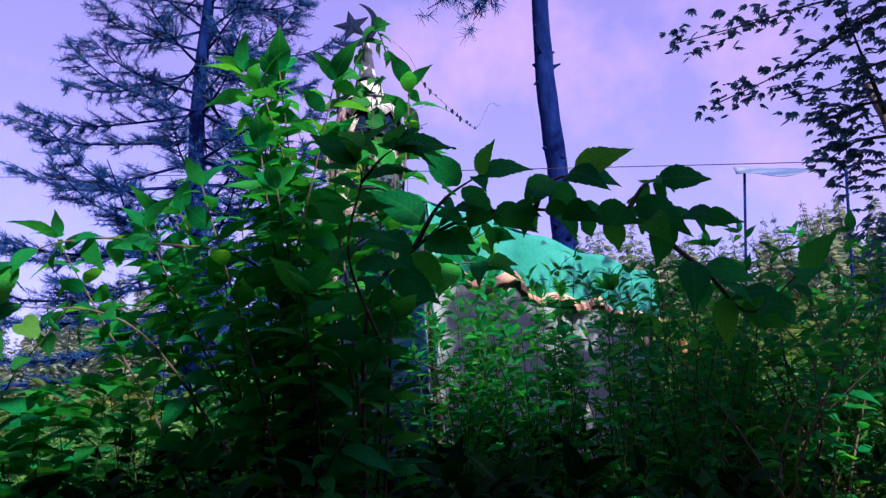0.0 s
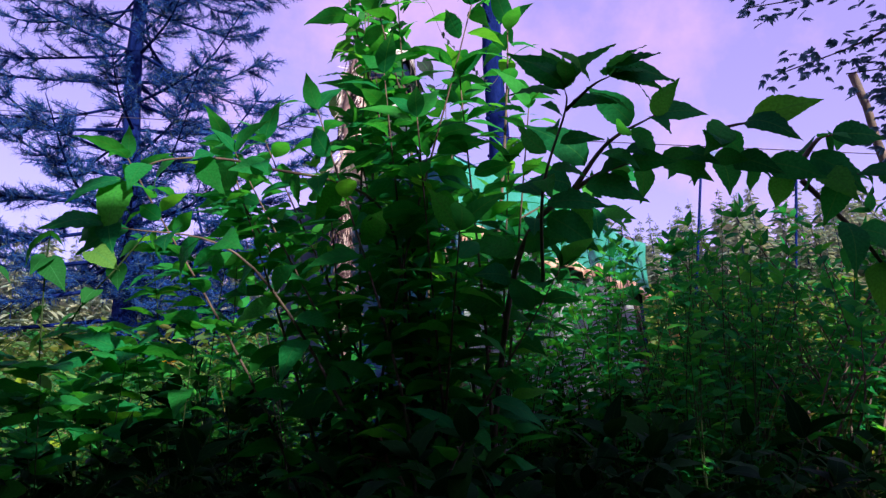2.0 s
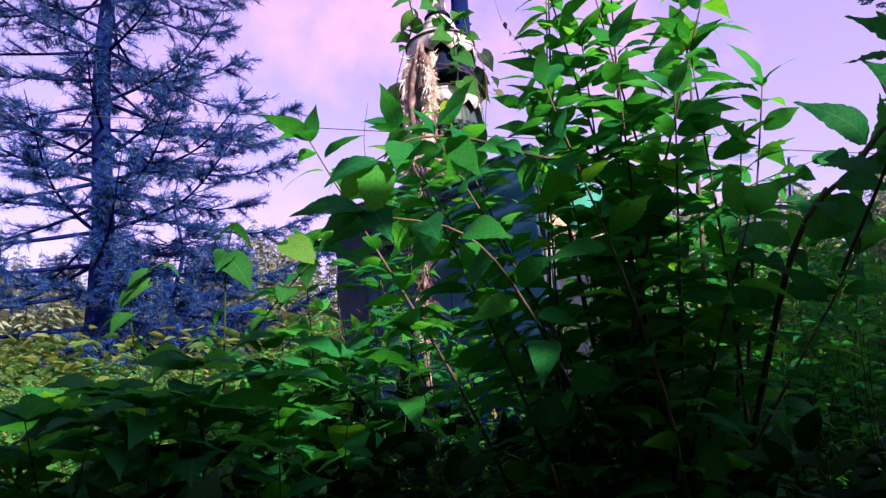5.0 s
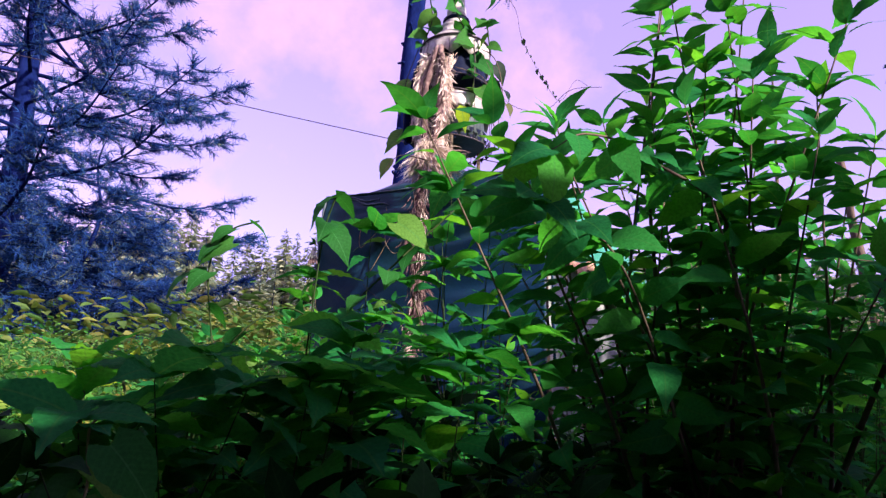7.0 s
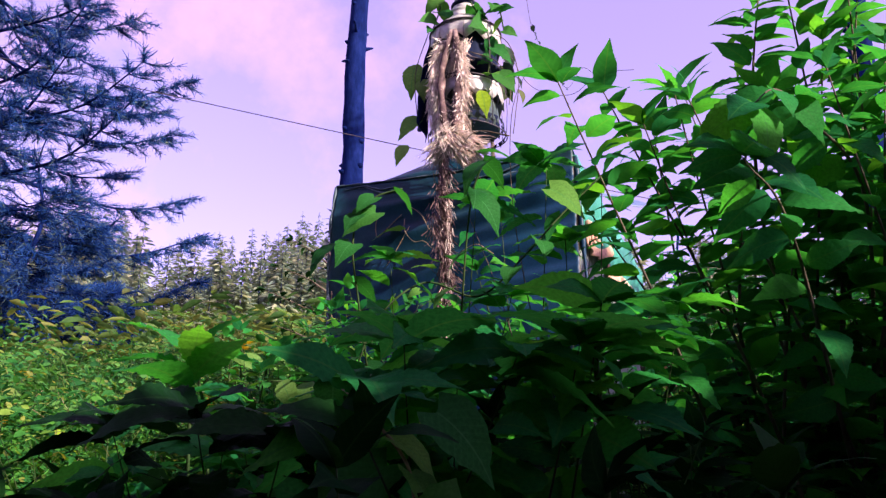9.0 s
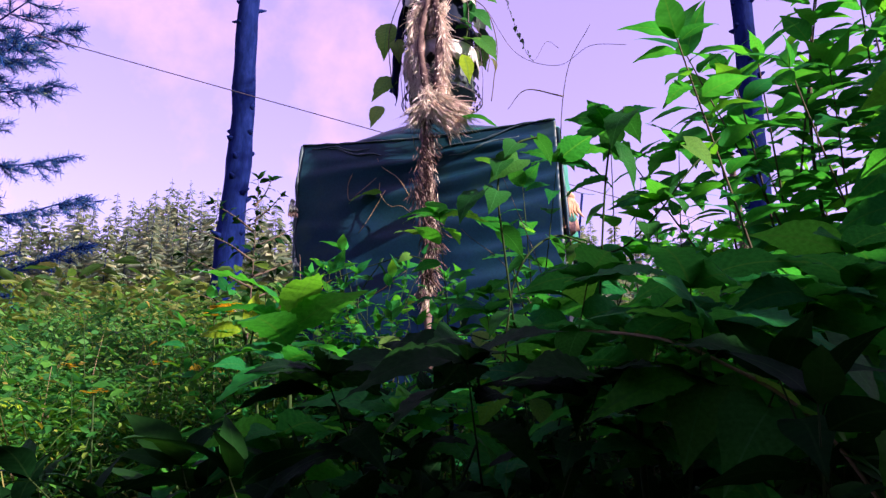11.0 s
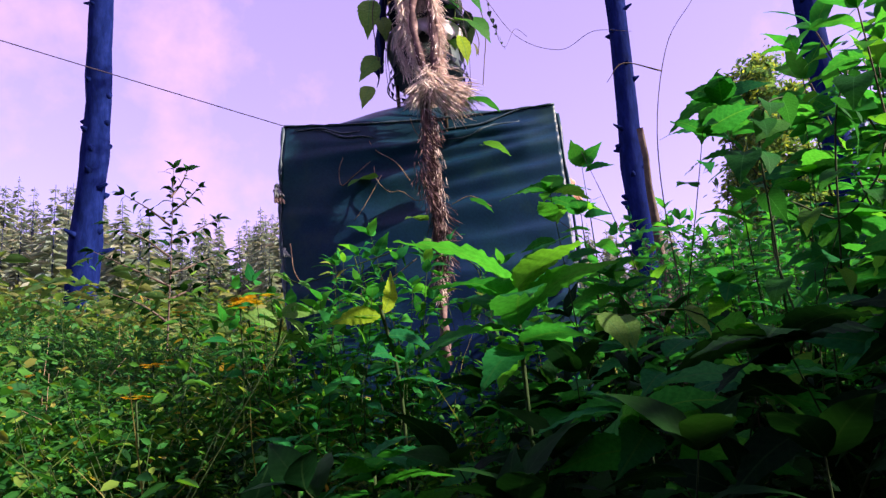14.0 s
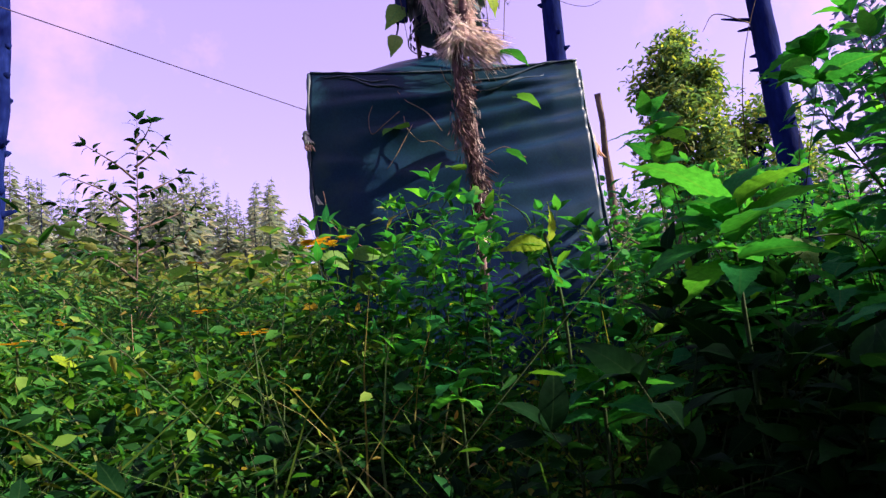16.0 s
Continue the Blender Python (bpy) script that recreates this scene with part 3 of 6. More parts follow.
def build_board():
    b = thing("ochre_board", "ochre painted wooden board leaning by the hut", "board")
    p = hut_at(WIDE + 0.12, DEEP + 0.25, 0)
    for k in range(3):
        bm = bmesh.new()
        bmesh.ops.create_cube(bm, size=1, matrix=Matrix.Translation(p + BACK * (0.14 * k) + Vector((0, 0, 1.85 - 0.02 * k))) @ Matrix.Rotation(math.atan2(BACK.y, BACK.x), 4, "Z") @ Matrix.Diagonal((0.132, 0.025, 1.0 - 0.06 * (k % 2), 1)))
        bmesh.ops.bevel(bm, geom=bm.edges[:], offset=0.004, segments=1, affect="EDGES")
        part("plank", bm, M_OCHRE, b)


build_board()

# ---- the finial pole ----
POLE = Vector((0.02, -0.20, 0))


def lathe(rows, n=32, at=POLE):
    bm = bmesh.new()
    rings = [[bm.verts.new(at + Vector((r * math.cos(2 * math.pi * k / n), r * math.sin(2 * math.pi * k / n), z))) for k in range(n)] for r, z in rows]
    for a, b in zip(rings, rings[1:]):
        for k in range(n):
            bm.faces.new((a[k], a[(k + 1) % n], b[(k + 1) % n], b[k]))
    bm.faces.new(rings[0][::-1])
    bm.faces.new(rings[-1])
    return bm


def toothed_skirt(parent, r0, z0, r1, z1, r2, z2, deep, teeth, material, label=""):
    """A flared tin skirt whose lower edge is cut into points."""
    bm = bmesh.new()
    n = teeth * 6
    rings = []
    for r, z, cut in ((r0, z0, 0), (r1, z1, 0), (r2, z2, 1)):
        rings.append([bm.verts.new(POLE + Vector((r * math.cos(2 * math.pi * k / n), r * math.sin(2 * math.pi * k / n), z - cut * deep * (1 - abs((k / 6 % 1) * 2 - 1))))) for k in range(n)])
    for a, b in zip(rings, rings[1:]):
        for k in range(n):
            bm.faces.new((b[k], b[(k + 1) % n], a[(k + 1) % n], a[k]))
    part("toothed_skirt", bm, material, parent, label).modifiers.new("thickness", "SOLIDIFY").thickness = 0.003


def lace(parent, r, z, count, size):
    """A row of small cut tin triangles round the drum."""
    bm = bmesh.new()
    for k in range(count):
        a, w = 2 * math.pi * k / count, size * 0.62 / r
        tri = [(a - w, size * 0.5), (a + w, size * 0.5), (a + 0.25 * w * math.sin(k * 5), -size * (0.55 + 0.3 * math.sin(k * 3)))]
        for d in (0.0, 0.003):
            vs = [bm.verts.new(POLE + Vector(((r + d) * math.cos(q), (r + d) * math.sin(q), z + h))) for q, h in tri]
            bm.faces.new(vs if d else vs[::-1])
    part("lace", bm, M_DARK_TIN, parent, "pierced dark tin lace", smooth=False)


def build_finial():
    t = thing("minaret_finial", "tin minaret finial with a crescent and star on a pole", "finial")
    # two tiers: a dark drum under each pale, toothed tin skirt, with hoops and pierced lace
    upper = part("drum", lathe([(0.205, 3.70), (0.212, 3.705), (0.208, 3.74), (0.195, 3.9), (0.175, 3.98)]), M_DARK_TIN, t, "dark blue painted drum")
    lower = part("drum", lathe([(0.19, 3.30), (0.205, 3.305), (0.20, 3.4), (0.185, 3.58), (0.15, 3.585)]), M_GREY_TIN, t, "grey-green painted lower drum")
    part("inner_pole", lathe([(0.055, 3.2), (0.055, 3.75)], 12), M_TWIG, t)
    toothed_skirt(t, 0.165, 3.62, 0.225, 3.585, 0.236, 3.50, 0.055, 14, M_TIN, "toothed pale tin skirt")
    for r, z, count in ((0.222, 3.705, 30), (0.228, 3.33, 26), (0.236, 3.275, 26)):
        lace(upper if z > 3.6 else lower, r, z, count, 0.036)
    for r, z in ((0.25, 3.585), (0.246, 3.27), (0.24, 3.70)):
        bm = bmesh.new()
        tube(bm, [POLE + Vector((r * math.cos(a), r * math.sin(a), z + 0.012 * math.sin(a * 2))) for a in [2 * math.pi * k / 40 for k in range(41)]], 0.004, 5)
        part("hoop", bm, M_WIRE, t)
    for k in range(9):
        a = 2 * math.pi * k / 9 + 0.2
        bm = bmesh.new()
        tube(bm, [POLE + Vector((r * math.cos(a), r * math.sin(a), z)) for r, z in ((0.232, 3.97), (0.246, 3.8), (0.24, 3.70), (0.25, 3.585), (0.256, 3.42), (0.246, 3.27))], 0.0022, 4)
        part("wire", bm, M_WIRE, t)
    # dark blue cloth hung down one side of the drum
    side, out = Vector((0.37, 0.93, 0)), Vector((-0.93, 0.37, 0))

    def hung(u, v):
        w = 0.075 + 0.05 * v
        return POLE + out * (0.19 + 0.11 * v ** 0.7 + 0.018 * math.sin(u * 9 + v * 3) + 0.01 * noise.noise(Vector((u * 3, v * 5, 2)))) + side * ((u - 0.5) * 2 * w) + Vector((0, 0, 4.0 - 0.66 * v - 0.03 * math.sin(u * 7) * v))
    sheet("hung_cloth", 14, 26, hung, M_CLOTH_BLUE, t, "dark blue hanging cloth", 0.004)
    bm = bmesh.new()
    n = 72
    top, low, rim = [], [], []
    for k in range(n):
        a = 2 * math.pi * k / n
        tooth = 0.055 * (1 - abs(((k / n * 12) % 1) * 2 - 1))
        for ring, r, z in ((top, 0.18, 4.045), (rim, 0.222, 4.0), (low, 0.236, 3.90 - tooth)):
            ring.append(bm.verts.new(POLE + Vector((r * math.cos(a), r * math.sin(a), z))))
    for k in range(n):
        j = (k + 1) % n
        bm.faces.new((low[k], low[j], rim[j], rim[k]))
        bm.faces.new((rim[k], rim[j], top[j], top[k]))
    part("scalloped_skirt", bm, M_TIN, t, "scalloped tin skirt").modifiers.new("thickness", "SOLIDIFY").thickness = 0.004
    bm = bmesh.new()
    tube(bm, [POLE + Vector((0.231 * math.cos(a), 0.231 * math.sin(a), 3.99)) for a in [2 * math.pi * k / 40 for k in range(41)]], 0.007, 5)
    part("hoop", bm, M_WIRE, t)
    part("cone", lathe([(0.178, 4.03), (0.175, 4.05), (0.145, 4.085), (0.12, 4.12), (0.112, 4.14), (0.118, 4.145), (0.115, 4.155), (0.09, 4.19), (0.075, 4.22)]), M_TIN, t, "stepped weathered tin cone")
    part("ring", lathe([(0.082, 4.205), (0.09, 4.212), (0.09, 4.228), (0.082, 4.235)]), M_DARK_TIN, t)
    part("shaft", lathe([(0.072, 4.22), (0.062, 4.32), (0.05, 4.42), (0.04, 4.48), (0.05, 4.49), (0.05, 4.51), (0.03, 4.52), (0.022, 4.58)]), M_TIN, t)
    # crescent and star: flat cut tin, facing the path
    c = POLE + Vector((-0.10, 0.0, 4.77))
    face = Matrix.Translation(c) @ Matrix.Rotation(radians(8), 4, "Z") @ Matrix.Rotation(radians(90), 4, "X")
    bm = bmesh.new()
    outer, inner = [], []
    for k in range(41):
        a = radians(-150 + 225 * k / 40)
        outer.append(Vector((0.20 * math.cos(a), 0.20 * math.sin(a))))
        f = math.sin(math.pi * k / 40) ** 0.8
        inner.append(outer[-1] * (1 - 0.30 * f))
    for z in (-0.004, 0.004):
        vo = [bm.verts.new(face @ Vector((*p, z))) for p in outer]
        vi = [bm.verts.new(face @ Vector((*p, z))) for p in inner]
        for k in range(40):
            bm.faces.new((vo[k], vo[k + 1], vi[k + 1], vi[k]))
    bmesh.ops.remove_doubles(bm, verts=bm.verts[:], dist=0.0005)
    crescent = part("crescent", bm, M_DARK_TIN, t, "dark tin crescent", smooth=False)
    bm = bmesh.new()
    for z in (-0.004, 0.004):
        mid = bm.verts.new(face @ Vector((-0.005, -0.01, z * 3)))
        vs = []
        for k in range(10):
            a = radians(100 + 36 * k)
            r = 0.15 if k % 2 == 0 else 0.06
            vs.append(bm.verts.new(face @ Vector((-0.005 + r * math.cos(a), -0.01 + r * math.sin(a), z))))
        for k in range(10):
            bm.faces.new((mid, vs[k], vs[(k + 1) % 10]))
    part("star", bm, M_DARK_TIN, crescent, "five-pointed dark tin star", smooth=False)
    bm = bmesh.new()
    zb = ground_z(POLE.x, POLE.y) - 0.2
    tube(bm, [POLE + Vector((0, 0.03, zb + (3.4 - zb) * k / 8)) for k in range(9)], 0.06, 10, 0.15)
    part("pole", bm, M_TWIG, t, "rough wooden pole")
    for k in range(3):
        a = 2.4 + k * 2.1
        bm = bmesh.new()
        tube(bm, [POLE + Vector((0.19 * math.cos(a), 0.19 * math.sin(a), z)) for z in (2.9, 3.1, 3.34)], 0.012, 6, 0.2)
        part("leg", bm, M_TWIG, t)
    return t


build_finial()


def straw_strands(name, lines, count, spread, length, material, parent, rng, label="", flare=0.5, width=0.0026):
    """Many thin dry blades lying along guide lines, with frayed ends."""
    mats = []
    for pts in lines:
        path = smooth_path(pts, 10)
        for _ in range(count):
            i = rng.randrange(len(path) - 1)
            p, d = path[i], (path[min(i + 2, len(path) - 1)] - path[max(i - 1, 0)]).normalized()
            off = Vector([rng.gauss(0, spread) for _ in range(3)])
            way = d + Vector([rng.gauss(0, 0.10) for _ in range(3)]) + off / max(spread, 0.01) * 0.1 * flare
            mats.append(np.array(leaf_matrix(p + off, way, length * rng.uniform(0.5, 1.3), rng.uniform(-3, 3)) @ Matrix.Diagonal((1, width / length, 0.4, 1))))
    tpl = blade((0.3, 0.5, 0.4, 0.05), 0.2, 0.35, 0.03, 5)
    tagged(part(name, stamped(name, tpl, mats), material, parent, label), kind="stuff")


def build_garland():
    rng = random.Random(11)
    g = thing("dry_creeper_garland", "dry straw-coloured creeper hanging over the finial and tarpaulin", "dry creeper")
    F = -BACK
    P = lambda s, o, z: POLE + ALONG * s + F * o + Vector((0, 0, z))
    straw_strands("left_swag", [[P(-0.03, 0.21, 3.86), P(-0.10, 0.24, 3.72), P(-0.10, 0.26, 3.5), P(-0.05, 0.29, 3.28), P(0.03, 0.31, 3.12)]], 3000, 0.0135, 0.06, M_STRAW, g, rng, "pale straw swag", 2.2, 0.005)
    straw_strands("right_swag", [[P(0.0, 0.21, 3.85), P(0.05, 0.24, 3.7), P(0.075, 0.26, 3.48), P(0.065, 0.29, 3.28), P(0.05, 0.31, 3.12)]], 3000, 0.0135, 0.06, M_STRAW, g, rng, "", 2.2, 0.005)
    straw_strands("upper_wrap", [[P(-0.12, 0.17, 3.82), P(-0.06, 0.22, 3.72)], [P(0.08, 0.19, 3.82), P(0.03, 0.22, 3.72)], [P(-0.15, 0.2, 3.55), P(-0.15, 0.22, 3.4), P(-0.1, 0.26, 3.2)], [P(0.0, 0.21, 3.8), P(-0.02, 0.22, 3.66)]], 300, 0.014, 0.08, M_STRAW, g, rng)
    straw_strands("tassel", [[P(-0.04, 0.31, 3.2), P(0.02, 0.34, 3.08), P(0.1, 0.36, 2.98)], [P(0.02, 0.31, 3.18), P(-0.05, 0.34, 3.06)], [P(0.03, 0.32, 3.15), P(0.15, 0.34, 3.04)]], 560, 0.020, 0.13, M_STRAW, g, rng, "frayed straw tassel", 1.2)
    straw_strands("strand", [[P(-0.02, 0.33, 3.05), P(-0.04, 0.33, 2.8), P(-0.01, 0.34, 2.6), P(-0.02, 0.35, 2.4)], [P(-0.02, 0.35, 2.42), P(-0.025, 0.37, 2.2), P(-0.03, 0.38, 2.06)]], 800, 0.012, 0.07, M_STRAW_D, g, rng, "brown twisted strand")
    straw_strands("strand_light", [[P(-0.01, 0.36, 3.0), P(0.012, 0.37, 2.6), P(0.0, 0.39, 2.1)], [P(-0.02, 0.39, 2.05), P(-0.04, 0.39, 1.92)]], 150, 0.013, 0.05, M_STRAW, g, rng)
    straw_strands("strand_clump", [[P(-0.04 + 0.03 * math.sin(z * 9), 0.36, z), P(-0.02 + 0.03 * math.sin(z * 9), 0.37, z - 0.05)] for z in (2.92, 2.84, 2.76, 2.66, 2.58, 2.5, 2.41, 2.3, 2.2, 2.12, 2.04)], 110, 0.024, 0.055, M_STRAW_D, g, rng, "tangled dry leaves", 2.5, 0.005)
    bm = bmesh.new()
    for pts, r in (([P(-0.03, 0.32, 3.2), P(-0.04, 0.33, 2.8), P(-0.01, 0.34, 2.5), P(-0.03, 0.36, 2.05), P(-0.04, 0.36, 1.6)], 0.024), ([P(0.0, 0.24, 3.9), P(-0.06, 0.28, 3.55), P(0.0, 0.34, 3.05)], 0.022), ([P(0.02, 0.24, 3.9), P(0.05, 0.28, 3.5), P(0.03, 0.34, 3.05)], 0.022)):
        path = smooth_path(pts, 8)
        tube(bm, path, [r * (0.7 + 0.5 * abs(math.sin(k * 0.9))) for k in range(len(path))], 6, 0.4)
    part("creeper_stem", bm, M_STRAW_D, g)
    # dead curled leaf and thin tendrils on the tarpaulin
    bm = bmesh.new()
    for pts in ([P(-0.34, 0.2, 2.72), P(-0.33, 0.22, 2.64), P(-0.27, 0.23, 2.56), P(-0.2, 0.24, 2.55), P(-0.12, 0.27, 2.48), P(-0.05, 0.3, 2.49)], [P(-0.45, 0.16, 3.0), P(-0.38, 0.18, 2.93), P(-0.33, 0.2, 2.82), P(-0.22, 0.24, 2.72), P(-0.15, 0.26, 2.6)], [P(-0.36, 0.2, 2.75), P(-0.45, 0.2, 2.68), P(-0.52, 0.2, 2.63), P(-0.53, 0.2, 2.72), P(-0.5, 0.2, 2.8)], [P(-0.12, 0.28, 2.95), P(-0.1, 0.29, 2.87), P(-0.06, 0.3, 2.8)], [P(-0.3, 0.22, 2.66), P(-0.4, 0.22, 2.5), P(-0.46, 0.22, 2.42)], [P(0.06, 0.34, 2.42), P(0.16, 0.35, 2.45), P(0.26, 0.36, 2.38)]):
        tube(bm, smooth_path(pts, 6), 0.0022, 5)
    part("tendril", bm, M_DRY, g)
    return g


build_garland()


def build_pole_vine():
    rng = random.Random(5)
    v = thing("climbing_vine", "green climbing vine with heart-shaped leaves on the finial", "vine")
    F = -BACK
    P = lambda s, o, z: POLE + ALONG * s + F * o + Vector((0, 0, z))
    lines = [[P(0.16, 0.1, 3.5), P(0.2, 0.12, 3.85), P(0.08, 0.18, 4.2), P(0.06, 0.08, 4.45), P(0.15, 0.05, 4.62), P(0.23, 0.05, 4.5), P(0.29, 0.05, 4.32)],
             [P(-0.16, 0.16, 4.0), P(-0.12, 0.12, 4.2), P(-0.15, 0.1, 4.38)],
             [P(0.1, 0.1, 4.0), P(0.25, 0.1, 4.1), P(0.3, 0.12, 3.9)]]
    for pts in lines:
        bm = bmesh.new()
        tube(bm, smooth_path(pts, 8), 0.005, 5)
        part("stem", bm, M_STEM, v)
        for p in smooth_path(pts, 3):
            for _ in range(1):
                ang = rng.uniform(0, 6.28)
                ob = new("leaf", rng.choice(ME_HEART))
                ob.parent = v
                ob.matrix_local = leaf_matrix(p, Vector((math.cos(ang), math.sin(ang) - 0.4, rng.uniform(-0.9, -0.1))), rng.uniform(0.09, 0.17), rng.uniform(-0.6, 0.6), Vector((rng.gauss(0, 0.4), -0.9, 0.5)))
    # leaves hanging left of the drum and over the tarpaulin
    for s, o, z, way, size in ((-0.3, 0.12, 3.80, (-0.25, -0.2, -0.9), 0.25), (-0.27, 0.12, 3.42, (-0.65, -0.2, -0.6), 0.22), (-0.24, 0.15, 3.66, (-0.1, -0.4, -0.9), 0.17), (0.19, 0.28, 3.42, (0.1, -0.3, -1), 0.19),
                               (-0.33, 0.2, 3.2, (-0.5, -0.3, -0.8), 0.16), (0.2, 0.36, 2.98, (0.9, -0.2, 0.05), 0.2), (0.26, 0.36, 2.72, (0.9, -0.3, -0.1), 0.15), (-0.36, 0.22, 2.64, (-0.9, -0.2, -0.15), 0.18),
                               (0.16, 0.36, 2.42, (0.8, -0.3, -0.2), 0.13), (-0.1, 0.36, 2.34, (-0.8, -0.3, 0.1), 0.14), (0.28, 0.2, 3.55, (0.5, -0.5, -0.8), 0.16), (0.25, 0.18, 3.75, (0.6, -0.4, -0.6), 0.15)):
        ob = new("leaf", (ME_YELLOW if (s, z) == (0.19, 3.42) else ME_PALE if s < -0.2 and z > 3.1 else ME_HEART)[0])
        ob.parent = v
        flat = z < 3.1
        ob.matrix_local = leaf_matrix(P(s, o, z), way, size, rng.uniform(-0.15, 0.15), Vector((-0.1, -0.25, 1)) if flat else Vector((-0.3, -0.9, 0.5)))
    for k in range(7):
        s, z = rng.uniform(0.19, 0.32), rng.uniform(3.55, 4.05)
        ob = new("leaf", rng.choice(ME_VEIL))
        ob.parent = v
        ob.matrix_local = leaf_matrix(P(s, rng.uniform(-0.2, 0.02), z), (rng.gauss(0.2, 0.4), rng.gauss(-0.2, 0.3), -0.9), rng.uniform(0.09, 0.17), rng.uniform(-0.5, 0.5), Vector((rng.gauss(0, 0.4), -0.9, 0.4)))
    bm = bmesh.new()
    for pts in ([P(0.16, 0.1, 3.95), P(0.3, 0.05, 3.85), P(0.36, 0.05, 3.6), P(0.33, 0.05, 3.35), P(0.31, 0.05, 3.22)], [P(0.1, 0.2, 3.75), P(0.24, 0.1, 3.7), P(0.31, 0.08, 3.52), P(0.3, 0.08, 3.4)], [P(-0.2, 0.14, 4.0), P(-0.29, 0.15, 3.7), P(-0.27, 0.15, 3.3)]):
        tube(bm, smooth_path(pts, 6), 0.003, 5)
    part("hanging_stem", bm, M_TWIG, v)
    # long thin tendrils reaching into the air
    bm = bmesh.new()
    for pts in (((0.2, -0.3, 4.55), (0.38, -0.35, 4.3), (0.46, -0.27, 4.1), (0.63, -0.13, 3.93), (0.78, -0.05, 3.8), (0.9, -0.05, 3.97), (0.98, -0.08, 3.92)),
                ((0.15, -0.6, 3.7), (0.24, -0.75, 3.36), (0.41, -0.9, 3.24), (0.52, -1.05, 3.3), (0.64, -1.2, 3.25))):
        tube(bm, smooth_path(pts, 8), 0.0016, 5)
    part("tendril", bm, M_TWIG, v)
    for p in smooth_path(((0.46, -0.27, 4.1), (0.63, -0.13, 3.93), (0.78, -0.05, 3.8)), 5):
        ob = new("leaf", ME_VEIL[1])
        ob.parent = v
        ob.matrix_local = leaf_matrix(p, (rng.gauss(0.2, 0.5), rng.gauss(-0.3, 0.4), -1), rng.uniform(0.025, 0.055), rng.uniform(-1, 1))
    return v


build_pole_vine()


# ---- trees ----
def build_bare_pine(x, y, radius, height, lean=(0, 0), seed=1, crown=True, label=""):
    """A tall straight pine: bare trunk with knots and dead stubs, the crown far up."""
    rng = random.Random(seed)
    zb = ground_z(x, y) - 0.3
    t = thing("pine_tree", label or "tall bare pine trunk with branch stubs, dark bark with blue shade in its colour", "tree", "pines on the slope")
    n = 26
    line = [Vector((x + lean[0] * height * k / n + 0.05 * math.sin(k * 0.6 + seed), y + lean[1] * height * k / n, zb + height * k / n)) for k in range(n + 1)]
    bm = bmesh.new()
    tube(bm, line, [radius * (1.12 - 0.6 * k / n) * (1 + 0.05 * rng.uniform(-1, 1)) for k in range(n + 1)], 16, 0.18)
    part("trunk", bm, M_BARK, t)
    for k in range(3, n - 2):
        for j in range(rng.randrange(1, 4)):
            a = rng.uniform(0, 6.28)
            r = radius * (1.1 - 0.6 * k / n)
            p = line[k].lerp(line[k + 1], rng.random())
            d = Vector((math.cos(a), math.sin(a), 0.25))
            bm = bmesh.new()
            tube(bm, [p + d * r * 0.7, p + d * r * 1.08, p + d * (r * 1.22 + rng.choice((0.03, 0.05, 0.07, 0.3)) * rng.random())], [r * 0.34, r * 0.22, r * 0.08], 7, 0.25)
            part("stub", bm, M_BARK, t)
    if crown:
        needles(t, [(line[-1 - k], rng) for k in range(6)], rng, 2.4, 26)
    return t


def needle_mesh(spots, rng, length, width, per):
    """spots: place and way of a twig end; needles stand round it."""
    mats = []
    for p, d in spots:
        d = Vector(d).normalized()
        for _ in range(per):
            way = d * rng.uniform(0.1, 1.0) + Vector([rng.gauss(0, 0.55) for _ in range(3)]) + Vector((0, 0, -0.12))
            mats.append(np.array(leaf_matrix(p + d * rng.uniform(-0.12, 0.05), way, length * rng.uniform(0.6, 1.2), rng.uniform(-3, 3)) @ Matrix.Diagonal((1, width / length, 0.3, 1))))
    return stamped("needles", ([(0, -0.5, 0), (0, 0.5, 0), (1, 0.15, -0.2), (1, -0.15, -0.2)], [(0, 1, 2, 3)]), mats)


def needles(owner, tops, rng, reach, limbs):
    spots = []
    for p, _ in tops:
        for j in range(limbs // 4):
            a = rng.uniform(0, 6.28)
            d = Vector((math.cos(a), math.sin(a), rng.uniform(-0.15, 0.25)))
            bm = bmesh.new()
            end = p + d * reach * rng.uniform(0.6, 1.1)
            tube(bm, [p, p.lerp(end, 0.5) + Vector((0, 0, 0.1)), end], [0.04, 0.025, 0.01], 5)
            part("limb", bm, M_BARK, owner)
            for k in range(16):
                q = p.lerp(end, rng.uniform(0.25, 1.0)) + Vector([rng.gauss(0, 0.22) for _ in range(3)])
                spots.append((q, d))
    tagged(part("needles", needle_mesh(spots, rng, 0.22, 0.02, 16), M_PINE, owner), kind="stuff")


build_bare_pine(1.05, 17.4, 0.38, 21, lean=(0.03, 0), seed=3)
build_bare_pine(9.4, 6.1, 0.25, 17, lean=(0.014, -0.03), seed=7)
slim_pine = build_bare_pine(5.48, 0.1, 0.15, 9.5, lean=(-0.05, -0.02), seed=12, label="slim leaning pine trunk beside the shrubs")


